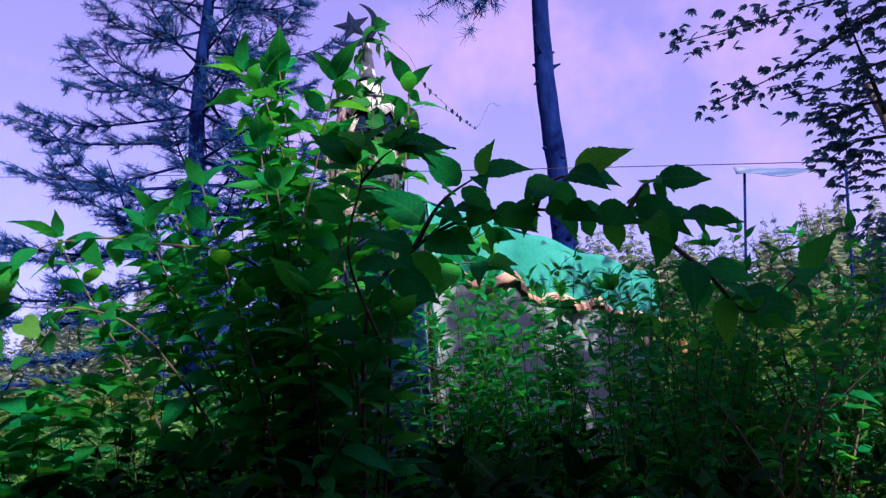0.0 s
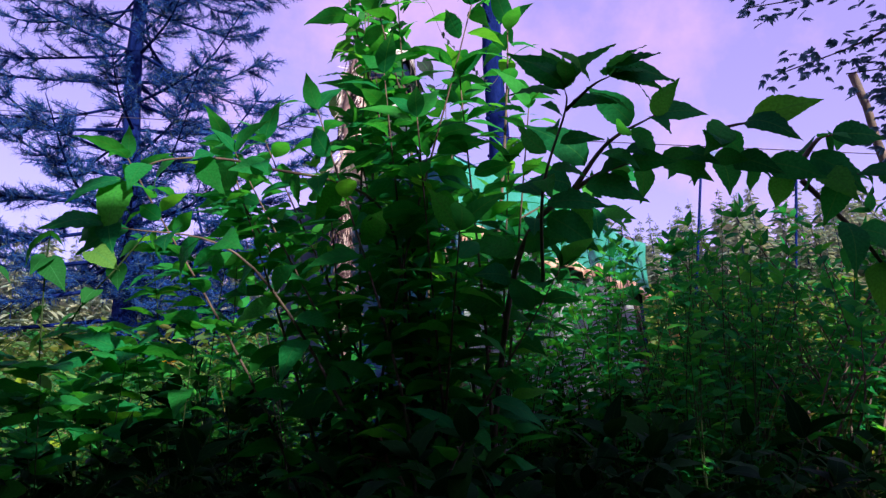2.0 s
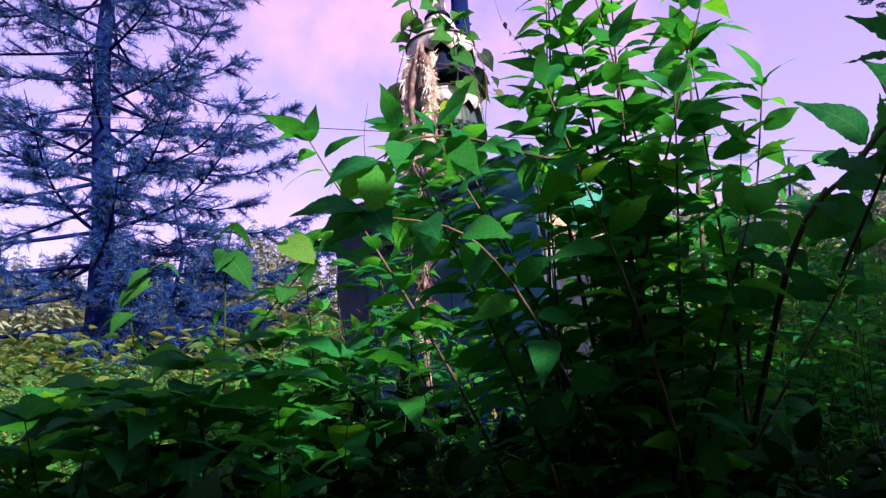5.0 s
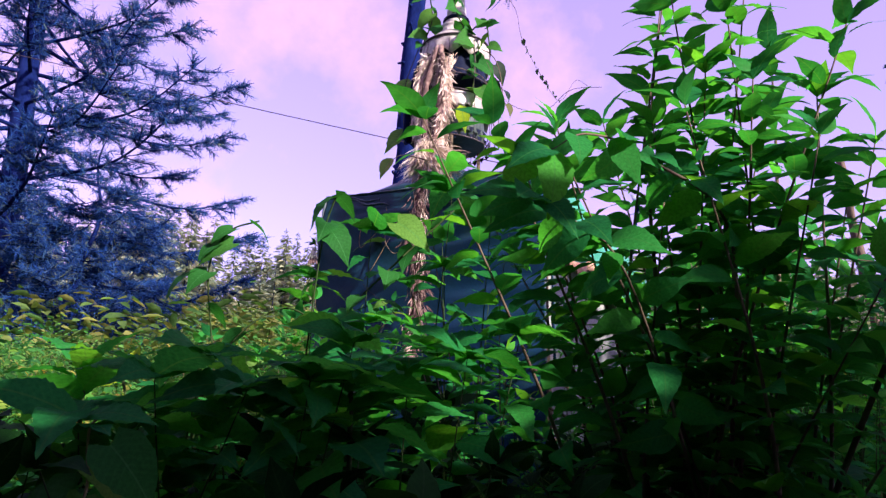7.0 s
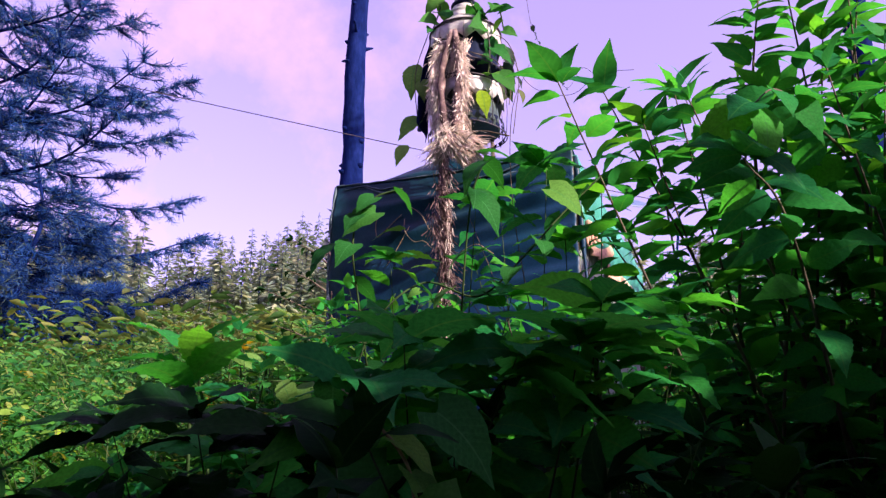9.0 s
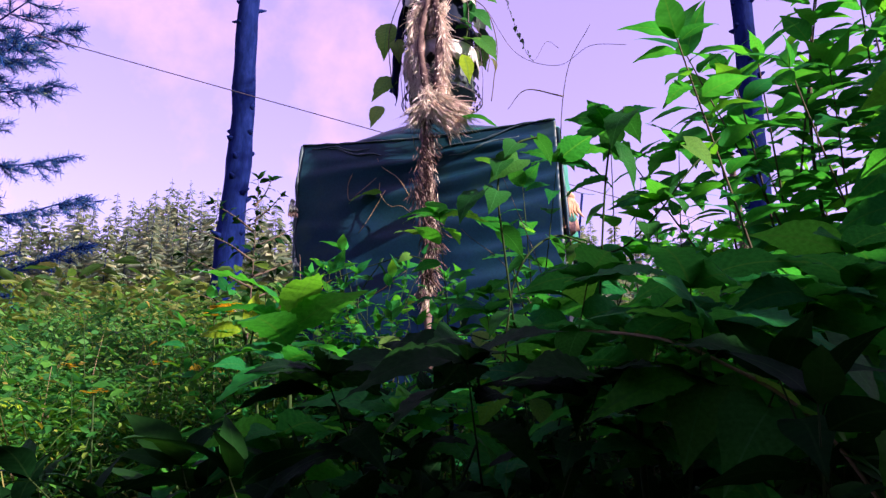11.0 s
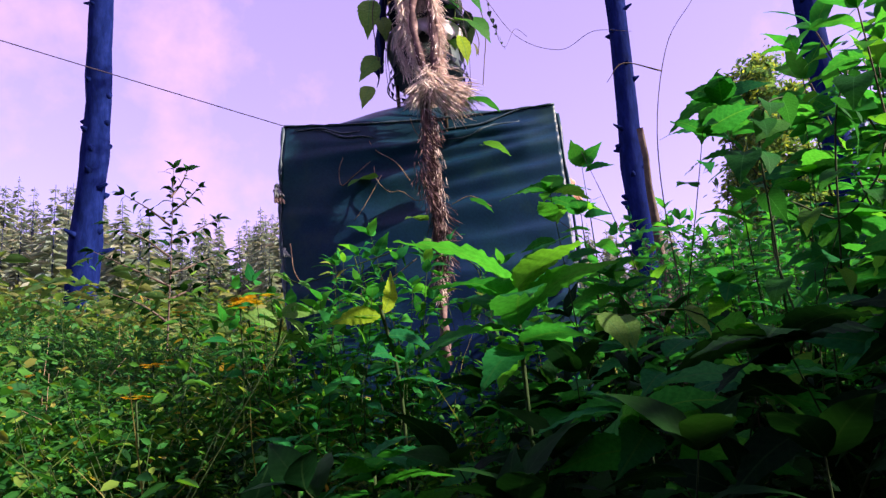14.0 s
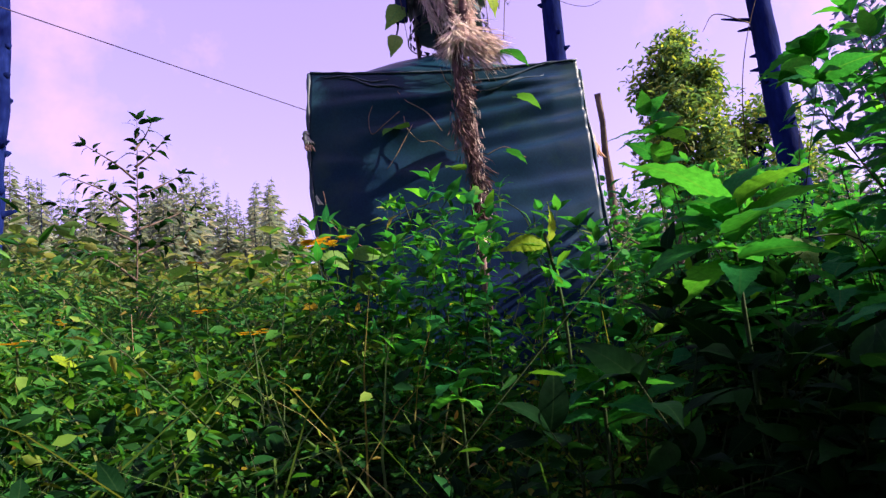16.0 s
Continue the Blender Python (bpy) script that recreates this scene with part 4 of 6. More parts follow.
def hang_boughs(owner):
    """Long boughs that reach over the hut and end in drooping tufts."""
    r = random.Random(58)
    spots = []
    for pts in ([(5.1, 0.0, 8.2), (3.4, 0.6, 7.9), (1.9, 1.0, 6.8), (1.0, 1.15, 5.95), (0.72, 1.18, 5.62)], [(1.9, 1.0, 6.8), (1.2, 1.0, 6.1), (0.3, 1.05, 5.75)], [(3.4, 0.6, 7.9), (2.6, 1.0, 6.6), (2.2, 1.1, 5.85)]):
        path = smooth_path(pts, 7)
        bm = bmesh.new()
        tube(bm, path, [0.03 * (1 - 0.85 * k / (len(path) - 1)) for k in range(len(path))], 6, 0.2)
        part("bough", bm, M_BARK, owner)
        for k in range(15):
            q = path[-1 - k % 7] + Vector([r.gauss(0, 0.10) for _ in range(3)])
            spots.append((q, (r.gauss(0, 0.5), r.gauss(0, 0.5), -0.5)))
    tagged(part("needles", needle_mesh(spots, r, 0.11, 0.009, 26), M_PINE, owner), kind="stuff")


hang_boughs(slim_pine)


def build_spreading_pine(x, y, height, radius, reach, seed, lowest=1.6, lean=0.0):
    """A big pine with long level limbs that turn up at the ends."""
    rng = random.Random(seed)
    zb = ground_z(x, y) - 0.3
    t = thing("hazed_pine", "large pine with long drooping limbs, blue haze put into its needle colour" if height > 10 else "young pine with dense needles, blue haze put into their dark colour", "tree")
    n = 24
    line = [Vector((x + lean * height * k / n + 0.12 * math.sin(k * 0.5), y + 0.1 * math.sin(k * 0.33), zb + height * k / n)) for k in range(n + 1)]
    bm = bmesh.new()
    tube(bm, line, [radius * (1.1 - 0.95 * k / n) for k in range(n + 1)], 12, 0.2)
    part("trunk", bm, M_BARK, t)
    spots = []
    z = lowest
    whorl = 0
    while z < height - 1:
        f = z / height
        p0 = line[0].lerp(line[-1], f)
        for j in range(rng.randrange(4, 6)):
            a = whorl * 0.7 + j * 6.28 / 5 + rng.uniform(-0.35, 0.35)
            L = reach * (1 - f) ** 0.75 * rng.uniform(0.75, 1.12)
            d = Vector((math.cos(a), math.sin(a), 0))
            pts = [p0, p0 + d * L * 0.35 + Vector((0, 0, -0.05 * L)), p0 + d * L * 0.7 + Vector((0, 0, -0.06 * L)), p0 + d * L + Vector((0, 0, 0.08 * L))]
            path = smooth_path(pts, 5)
            bm = bmesh.new()
            r = radius * 0.22 * (1 - 0.6 * f)
            tube(bm, path, [r * (1 - 0.85 * k / (len(path) - 1)) for k in range(len(path))], 6, 0.2)
            side = Vector((-d.y, d.x, 0))
            for k in range(int(14 + L * 8)):
                u = rng.uniform(0.25, 1.0)
                q = path[min(int(u * (len(path) - 1)), len(path) - 2)]
                tw = side * rng.choice((-1, 1)) * rng.uniform(0.4, 1.0) + d * 0.8 + Vector((0, 0, rng.uniform(-0.35, 0.35)))
                tl = rng.uniform(0.3, 0.8) * (1.15 - 0.5 * u)
                e = q + tw.normalized() * tl
                tube(bm, [q, q.lerp(e, 0.5) + Vector((0, 0, -0.03)), e], [0.012, 0.008, 0.004], 4)
                for m in range(4):
                    spots.append((q.lerp(e, 0.35 + 0.65 * (m + rng.random()) / 4), tw + Vector((0, 0, 0.25))))
            part("limb", bm, M_BARK, t)
        z += rng.uniform(0.5, 0.75) * (1 if height > 10 else 0.6)
        whorl += 1
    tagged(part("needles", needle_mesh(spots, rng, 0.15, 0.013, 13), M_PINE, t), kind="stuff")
    return t


build_spreading_pine(-6.9, 9.6, 19, 0.24, 5.6, 21, lowest=1.8, lean=0.012)


build_spreading_pine(-5.0, 9.0, 4.6, 0.07, 2.6, 27, lowest=0.4)


def build_leaf_tree(name, label, x, y, trunk_h, crown, size, count, material, seed, r=0.12, clumps=26):
    """A broadleaf tree: trunk, limbs and a crown of many small leaves in uneven clumps."""
    rng = random.Random(seed)
    zb = ground_z(x, y) - 0.2
    cx, cy, cz, rx, ry, rz = crown
    t = thing(name, label, "tree")
    c = Vector((cx, cy, cz))
    bm = bmesh.new()
    tube(bm, smooth_path([(x, y, zb), (x + 0.05, y, zb + trunk_h * 0.5), (cx, cy, cz), (cx + 0.1, cy, cz + rz * 0.8)], 6), [r * (1 - 0.8 * k / 18) for k in range(19)], 10, 0.2)
    part("trunk", bm, M_BARK, t)
    mats = []
    for j in range(clumps):
        a, b = rng.uniform(0, 6.28), rng.uniform(-0.9, 1.0)
        rad = rng.uniform(0.45, 1.0)
        k = math.sqrt(max(1 - b * b, 0)) * rad
        q = c + Vector((rx * k * math.cos(a), ry * k * math.sin(a), rz * b * (0.5 + 0.5 * rad)))
        bm = bmesh.new()
        root = Vector((cx, cy, min(q.z - 0.3, cz + rz * 0.3)))
        tube(bm, [root, root.lerp(q, 0.6) + Vector((0, 0, 0.1)), q], [r * 0.3, r * 0.18, r * 0.05], 5)
        part("limb", bm, M_BARK, t)
        cr = rng.uniform(0.22, 0.42) * min(rx, rz)
        for _ in range(count // clumps):
            off = Vector([rng.gauss(0, cr * 0.6) for _ in range(3)])
            mats.append(np.array(leaf_matrix(q + off, Vector([rng.gauss(0, 1), rng.gauss(0, 1), rng.gauss(-0.4, 0.5)]), size * rng.uniform(0.6, 1.3), rng.uniform(-1, 1))))
    tagged(part("crown", stamped("crown", HEX_T, mats), material, t), kind="stuff")
    return t


build_leaf_tree("poplar_tree", "leafy poplar with grey-green and yellowing leaves", 16.2, 6.8, 4, (15.4, 6.4, 7.7, 1.15, 1.15, 2.8), 0.2, 15000, M_POPLAR, 31, 0.16, 50)
build_leaf_tree("leafy_tree", "low leafy tree with olive yellow foliage", 18.6, 6.0, 3, (18.0, 5.6, 6.4, 1.7, 1.5, 2.2), 0.2, 12000, M_POPLAR, 32, 0.14, 44)


def build_far_woods():
    """Far conifers on the upper slope: each a thin trunk with ragged, drooping tiers."""
    rng = random.Random(77)
    mats_b, bm = [], bmesh.new()
    for k in range(520):
        az = radians(rng.uniform(-58, 88))
        d = rng.uniform(44, 74) if abs(az) < 2 else 60
        x, y = -0.8 + d * math.sin(az), -4 + d * math.cos(az)
        if y < 9 and d < 40:
            continue
        zb = ground_z(x, y)
        h = rng.uniform(5.4, 10.4) * (1.0 + 0.25 * noise.noise(Vector((az * 6, 0, 0)))) * d / 58
        if y < 30:
            zb = 4 + 0.05 * d
        tube(bm, [(x, y, zb - 1), (x, y, zb + h * 0.97)], [0.05, 0.012], 4)
        bare, full = rng.uniform(0.0, 0.12), rng.uniform(0.15, 0.27)
        tiers = rng.randrange(22, 30)
        for i in range(tiers):
            f = bare + (0.97 - bare) * (i + rng.uniform(-0.4, 0.4)) / tiers
            R = h * full * max(1.0 - f, 0.03) ** 0.85 * rng.uniform(0.65, 1.2) + 0.12
            for j in range(12):
                a = rng.uniform(0, 6.28)
                way = Vector((math.cos(a), math.sin(a), rng.uniform(-0.45, 0.1)))
                at = (x + 0.1 * R * way.x, y + 0.1 * R * way.y, zb + h * f + rng.gauss(0, 0.06))
                mats_b.append(np.array(leaf_matrix(at, way, R * rng.uniform(0.6, 1.15), rng.uniform(-0.5, 0.5)) @ Matrix.Diagonal((1, 0.75, 1, 1))))
    w = thing("far_woods", "distant mixed conifer wood on the upper slope, haze put into its colour", "wood", kind="stuff")
    tagged(part("trunks", bm, M_BARK, w), kind="stuff")
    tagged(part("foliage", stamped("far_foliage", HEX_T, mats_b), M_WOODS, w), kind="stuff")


build_far_woods()


# ---- the shrubs along the path ----
def build_shrub(name, label, shoots, size, singles, seed, meshes=ME_LEAF, templates=LEAF_T, mass=M_LEAF_I, stem=M_TWIG, start=0.3, gap=0.06, tip_fan=3, droop=0.0, r0=0.009, group="", hang=0.0, fan_up=1.1):
    t = thing(name, label, "shrub", group)
    shoots_with_leaves(t, shoots, size, random.Random(seed), singles, meshes, templates, mass, stem, "", start, gap, tip_fan, droop, r0, hang, fan_up)
    return t


def arc(base_p, tip, bow=0.12, seed=0):
    """A shoot from base to tip that rises first and then leans out."""
    b, t = Vector(base_p), Vector(tip)
    m = b.lerp(t, 0.5)
    m.x = b.x + (t.x - b.x) * 0.35
    m.y = b.y + (t.y - b.y) * 0.35
    r = random.Random(seed)
    return [b, m + Vector((r.uniform(-bow, bow), r.uniform(-bow, bow), 0)) * 0.5, t]


BUSH = (0.42, -2.45)
bz = ground_z(*BUSH)
main_tips = [(0.38, -2.84, 2.55), (0.3, -2.6, 2.72), (0.26, -2.74, 2.72), (0.44, -2.84, 2.62), (0.67, -2.94, 2.48), (0.82, -2.8, 2.2), (-0.05, -2.6, 2.26), (-0.22, -2.5, 2.3),
             (-0.17, -2.62, 2.14), (-0.46, -2.72, 2.18), (-0.1, -2.74, 2.16), (0.55, -2.3, 2.5), (0.62, -2.6, 2.35), (0.25, -2.2, 2.5), (0.05, -2.3, 2.3),
             (0.2, -2.9, 2.2), (0.5, -3.0, 2.1), (0.7, -2.1, 2.2), (-0.15, -2.1, 2.15), (0.35, -2.75, 2.4), (0.4, -2.9, 2.3), (0.25, -2.6, 2.3), (0.5, -2.7, 2.15), (0.75, -2.75, 2.05), (0.45, -2.55, 1.9), (0.2, -2.75, 2.0), (0.62, -2.85, 2.3), (0.6, -3.05, 1.75), (0.85, -3.0, 1.65)]
main_shoots = [arc((BUSH[0] + 0.18 * math.cos(k * 2.4), BUSH[1] + 0.15 * math.sin(k * 2.4), bz), p, 0.2, k) for k, p in enumerate(main_tips)]
main_shoots += [[(0.6, -2.5, 1.2), (0.72, -2.45, 2.0), (0.78, -2.42, 2.5), (0.8, -2.4, 2.75)],
                [(0.35, -2.5, 1.2), (0.3, -2.45, 1.9), (0.29, -2.5, 2.35), (0.31, -2.6, 2.75)]]
build_shrub("tall_bush", "tall dark green bush with broad pointed leaves", main_shoots, 0.172, 295, 101, gap=0.028, start=0.3)
# the long arm that leans out over the path, with hanging leaves, and its upright sprig
build_shrub("leaning_bough", "leaning bough with a row of broad hanging leaves",
            [[(0.62, -2.6, 1.1), (0.74, -2.92, 1.68), (0.9, -2.97, 1.86), (1.1, -2.97, 1.94), (1.3, -2.95, 1.93), (1.5, -2.94, 1.89), (1.7, -2.95, 1.85)],
             [(0.9, -2.97, 1.86), (1.0, -3.02, 1.97), (1.12, -3.06, 2.02)], [(1.25, -2.95, 1.93), (1.3, -3.0, 1.99), (1.38, -3.02, 2.0)], [(1.5, -2.94, 1.89), (1.56, -2.96, 1.96), (1.6, -2.96, 1.97)],
             [(1.56, -2.82, 1.9), (1.71, -2.76, 1.75), (1.81, -2.75, 1.62), (1.96, -2.8, 1.71)]], 0.165, 130, 102, ME_BROAD, BROAD_T, start=0.3, gap=0.03, droop=0.3, tip_fan=2, hang=1.3)
build_shrub("upright_sprig", "upright sprig with a fan of long pointed leaves", [[(0.80, -3.0, 1.6), (0.8, -3.26, 1.76), (0.86, -3.33, 1.92), (0.86, -3.36, 1.96)], [(0.86, -3.33, 1.92), (0.92, -3.36, 1.96), (0.96, -3.38, 1.97)]], 0.16, 60, 104, start=0.5, gap=0.03, tip_fan=6, hang=0.8, r0=0.005)
build_shrub("side_bough", "side bough with broad leaves reaching out of the bush",
            [[(0.5, -2.45, 1.5), (0.62, -2.4, 1.88), (0.8, -2.38, 2.0), (0.96, -2.35, 2.08), (1.1, -2.45, 2.1)], [(0.72, -2.4, 1.95), (0.88, -2.42, 1.98), (1.05, -2.48, 1.96)]], 0.17, 60, 106, ME_BROAD, BROAD_T, start=0.3, gap=0.035, droop=0.3, tip_fan=2, r0=0.006, hang=0.9)
build_shrub("low_bough", "low bough with dark oval leaves",
            [[(0.4, -2.6, 1.2), (0.38, -2.76, 1.89), (0.05, -2.98, 2.0), (-0.14, -3.11, 1.98), (-0.24, -3.16, 1.91)],
             [(0.35, -2.6, 1.1), (0.02, -2.9, 1.73), (-0.28, -3.15, 1.8)]], 0.165, 60, 103, ME_BROAD, BROAD_T, start=0.25, gap=0.06, droop=0.3, r0=0.006, hang=1.1)

build_shrub("corner_shoot", "upright shoot with oval leaves before the hut corner", [[(-0.15, -1.45, 1.0), (-0.2, -1.5, 1.8), (-0.22, -1.51, 2.24)], [(-0.1, -1.4, 1.0), (-0.02, -1.42, 1.7), (0.0, -1.44, 2.0)], [(-0.17, -1.48, 1.5), (-0.3, -1.55, 1.85), (-0.36, -1.6, 2.0)]], 0.15, 60, 105, ME_BROAD, BROAD_T, start=0.35, gap=0.06, stem=M_STEM, r0=0.005)

# the hedge below the bushes
rng = random.Random(8)
hedge_at = [(-1.25, -2.75), (-0.85, -2.9), (-0.4, -2.75), (0.05, -2.6), (0.6, -2.75), (1.1, -2.6), (1.6, -2.4), (2.1, -2.1), (2.6, -1.7), (-0.9, -2.1), (-0.35, -1.9), (0.3, -1.7), (0.95, -1.75), (1.5, -1.5), (-0.7, -3.2), (0.9, -3.1), (1.7, -2.9), (-1.5, -2.4), (-1.15, -2.35), (-0.6, -2.5), (0.2, -3.15)]
for k, (hx, hy) in enumerate(hedge_at):
    z0 = ground_z(hx, hy)
    topz = 1.42 + 0.16 * rng.uniform(-1, 1) + (0.2 if hy > -2 else 0) - (0.12 if hx < -0.6 and hy < -2.5 else 0) - (0.3 if hx < -1.1 and hy > -2.5 else 0) - (0.35 if hx > 1.4 else 0) - (0.32 if 0 < hx < 0.8 and hy < -2.7 else 0)
    tips = [(hx + rng.uniform(-0.42, 0.42), hy + rng.uniform(-0.3, 0.35), topz * rng.uniform(0.72, 0.97)) for _ in range(15)]
    build_shrub("hedge_shrub", "dense low hedge shrub with deep shade put into its leaf colour", [arc((hx + 0.1 * math.cos(j), hy + 0.1 * math.sin(j), z0), p, 0.25, j + 50 * k) for j, p in enumerate(tips)], 0.145, 24, 200 + k, ME_HEDGE, LEAF_T, M_HEDGE_I, gap=0.034, start=0.12, stem=M_STEM, r0=0.005, group="hedge along the path")

# low undergrowth at the foot of the weeds, shade put into its dark leaf colour
for k, (hx, hy) in enumerate([(-2.3, -1.7), (-1.95, -1.95), (-2.75, -1.15), (-1.75, -1.55), (-2.3, -1.2), (-3.1, -0.8), (-1.6, -1.1), (-2.7, -0.6), (-3.6, -0.3)]):
    z0 = ground_z(hx, hy)
    tips = [(hx + rng.uniform(-0.4, 0.4), hy + rng.uniform(-0.3, 0.3), z0 + rng.uniform(0.2, 0.52)) for _ in range(18)]
    build_shrub("undergrowth_shrub", "low undergrowth at the foot of the weeds, shade put into its leaf colour", [arc((hx + 0.12 * math.cos(j), hy + 0.12 * math.sin(j), z0), p, 0.3, j + 31 * k) for j, p in enumerate(tips)], 0.09, 16, 240 + k, ME_HEDGE, LEAF_T, M_HEDGE_I, gap=0.022, start=0.08, stem=M_STEM, r0=0.0025, group="undergrowth on the slope")

# large-leaved plants and creepers on top of the hedge, close to the path
near_plants = [((-1.05, -3.05), [(-1.03, -3.3, 1.42), (-0.79, -3.26, 1.48), (-0.95, -3.2, 1.5)]), ((-0.75, -3.0), [(-0.62, -3.2, 1.58), (-0.69, -3.26, 1.5), (-0.73, -3.04, 1.5)]),
               ((-1.2, -2.6), [(-1.22, -2.73, 1.5), (-1.42, -2.66, 1.46), (-1.03, -2.8, 1.4)]), ((-0.95, -2.7), [(-0.92, -2.91, 1.58), (-0.94, -2.86, 1.46), (-0.8, -2.95, 1.5)]),
               ((-1.3, -1.95), [(-1.2, -2.1, 1.5), (-1.5, -2.0, 1.42), (-1.05, -2.15, 1.52)]), ((-0.7, -2.3), [(-0.7, -2.38, 1.5), (-0.57, -2.61, 1.74), (-0.6, -2.3, 1.66)]),
               ((-0.62, -1.95), [(-0.61, -1.93, 1.68), (-0.74, -1.84, 1.95), (-0.56, -2.29, 2.0), (-0.66, -2.0, 1.6)]), ((-0.3, -2.25), [(-0.29, -2.2, 2.2), (-0.2, -2.4, 2.05), (-0.35, -2.45, 1.85)]), ((-1.2, -2.9), [(-1.25, -3.08, 1.4), (-1.12, -3.2, 1.36), (-1.4, -2.9, 1.4)]), ((-0.5, -2.85), [(-0.5, -3.0, 1.56), (-0.35, -2.85, 1.62), (-0.6, -2.9, 1.5)]), ((-0.35, -2.6), [(-0.4, -2.7, 1.66), (-0.2, -2.75, 1.7)])]
for k, ((px, py), tips) in enumerate(near_plants):
    tips = tips if k in (6, 7) else [(x, y, z - (0.24 if k in (2, 4) else 0.1)) for x, y, z in tips]
    # plant 8 takes the hedge leaf with shade in its colour
    build_shrub("broadleaf_plant", "large-leaved plant on the hedge top, shade put into its leaf colour" if k == 8 else "large-leaved green plant on the hedge top", [arc((px + 0.04 * j, py, ground_z(px, py)), p, 0.15, j + 7 * k) for j, p in enumerate(tips)], 0.19, 40, 300 + k, *((ME_HEDGE, LEAF_T, M_HEDGE_I) if k == 8 else (ME_BROAD, BROAD_T, M_LEAF_I) if k % 2 else (ME_LEAF, LEAF_T, M_LEAF_I)), start=0.8, gap=0.07 if k in (6, 7) else 0.034, tip_fan=6, group="plants on the hedge", stem=M_STEM, r0=0.005, droop=0.12, fan_up=0.35)


def build_creeper():
    t = thing("creeper", "bare brown creeper stem with heart-shaped leaves over the hedge", "creeper")
    r = random.Random(4)
    for pts in ([(-1.04, -3.05, 1.36), (-1.03, -3.22, 1.32), (-1.01, -3.30, 1.28), (-0.98, -3.38, 1.22), (-0.98, -3.45, 1.14), (-0.97, -3.52, 1.0)], [(-1.0, -2.71, 1.3), (-0.91, -2.63, 1.55), (-0.79, -2.61, 1.66), (-0.67, -2.66, 1.62), (-0.57, -2.71, 1.71), (-0.47, -2.71, 1.82), (-0.37, -2.73, 1.92)], [(-0.88, -2.6, 1.2), (-0.95, -2.66, 1.58), (-0.97, -2.68, 1.74), (-0.93, -2.69, 1.83), (-0.86, -2.7, 1.86)], [(-0.72, -2.66, 1.5), (-0.70, -2.71, 1.82), (-0.67, -2.75, 1.94)], [(-1.15, -2.9, 1.2), (-1.2, -2.8, 1.0), (-1.22, -2.78, 0.9)]):
        bm = bmesh.new()
        path = smooth_path(pts, 8)
        tube(bm, path, 0.0024, 6)
        part("stem", bm, M_DRY if pts[0][1] < -3 else M_STEM, t)
        for p in path[::5]:
            a = r.uniform(0, 6.28)
            ob = new("leaf", r.choice(ME_HEART))
            ob.parent = t
            ob.matrix_local = leaf_matrix(p, (math.cos(a), math.sin(a), -0.6), r.uniform(0.06, 0.09), r.uniform(-0.5, 0.5))
    for at in ((-0.92, -2.69, 1.80), (-1.01, -2.67, 1.72), (-0.67, -2.76, 1.92), (-0.69, -2.72, 1.85), (-0.52, -2.77, 1.86), (-0.95, -3.41, 1.28), (-1.02, -3.29, 1.26), (-1.0, -3.36, 1.22), (-0.94, -3.49, 1.18)):
        ob = new("leaf", r.choice(ME_HEART))
        ob.parent = t
        ob.matrix_local = leaf_matrix(at, (r.uniform(-0.9, 0.9), -0.2, -0.5), r.uniform(0.09, 0.12), r.uniform(-0.4, 0.4), Vector((r.gauss(0, 0.3), -0.7, 0.7)))


build_creeper()


def build_trailing_vine():
    t = thing("trailing_vine", "thin green vine trailing before the tarpaulin", "vine")
    r = random.Random(17)
    for pts in ([(-1.0, -0.23, 1.75), (-1.0, -0.23, 2.06), (-0.90, -0.31, 2.01), (-0.77, -0.40, 2.04), (-0.66, -0.48, 2.08), (-0.53, -0.58, 2.12), (-0.39, -0.67, 2.15), (-0.29, -0.75, 2.07), (-0.21, -0.80, 1.92), (-0.15, -0.85, 1.3)],
                [(-0.45, -0.63, 1.0), (-0.45, -0.63, 1.6), (-0.54, -0.57, 1.77), (-0.61, -0.52, 1.94), (-0.50, -0.59, 2.15)],
                [(-0.70, -0.45, 1.0), (-0.70, -0.45, 1.42), (-0.65, -0.49, 1.73), (-0.66, -0.48, 1.94), (-0.69, -0.46, 2.11)], [(-0.2, -0.95, 1.1), (-0.25, -0.98, 1.5), (-0.35, -0.95, 1.8), (-0.3, -0.9, 1.98)]):
        bm = bmesh.new()
        path = smooth_path(pts, 8)
        tube(bm, path, 0.0026, 5)
        part("stem", bm, M_STEM, t)
        for p in path[::4]:
            a = r.uniform(0, 6.28)
            ob = new("leaf", r.choice(ME_HEART + ME_LANCE))
            ob.parent = t
            ob.matrix_local = leaf_matrix(p, (math.cos(a), math.sin(a) * 0.6 - 0.3, r.uniform(-0.8, 0.2)), r.uniform(0.07, 0.12), r.uniform(-0.6, 0.6), Vector((r.gauss(0, 0.4), -0.5, 0.8)))


build_trailing_vine()


def build_dead_twig():
    t = thing("dead_twig", "pale dead twig standing in the hedge", "twig")
    bm = bmesh.new()
    tube(bm, smooth_path([(0.44, -2.72, 0.6), (0.40, -2.73, 1.1), (0.36, -2.735, 1.18), (0.33, -2.74, 1.28)], 6), [0.006] * 18 + [0.003], 5)
    tube(bm, [(0.35, -2.735, 1.2), (0.28, -2.76, 1.22)], [0.003, 0.002], 4)
    part("stem", bm, M_DRY, t)


build_dead_twig()


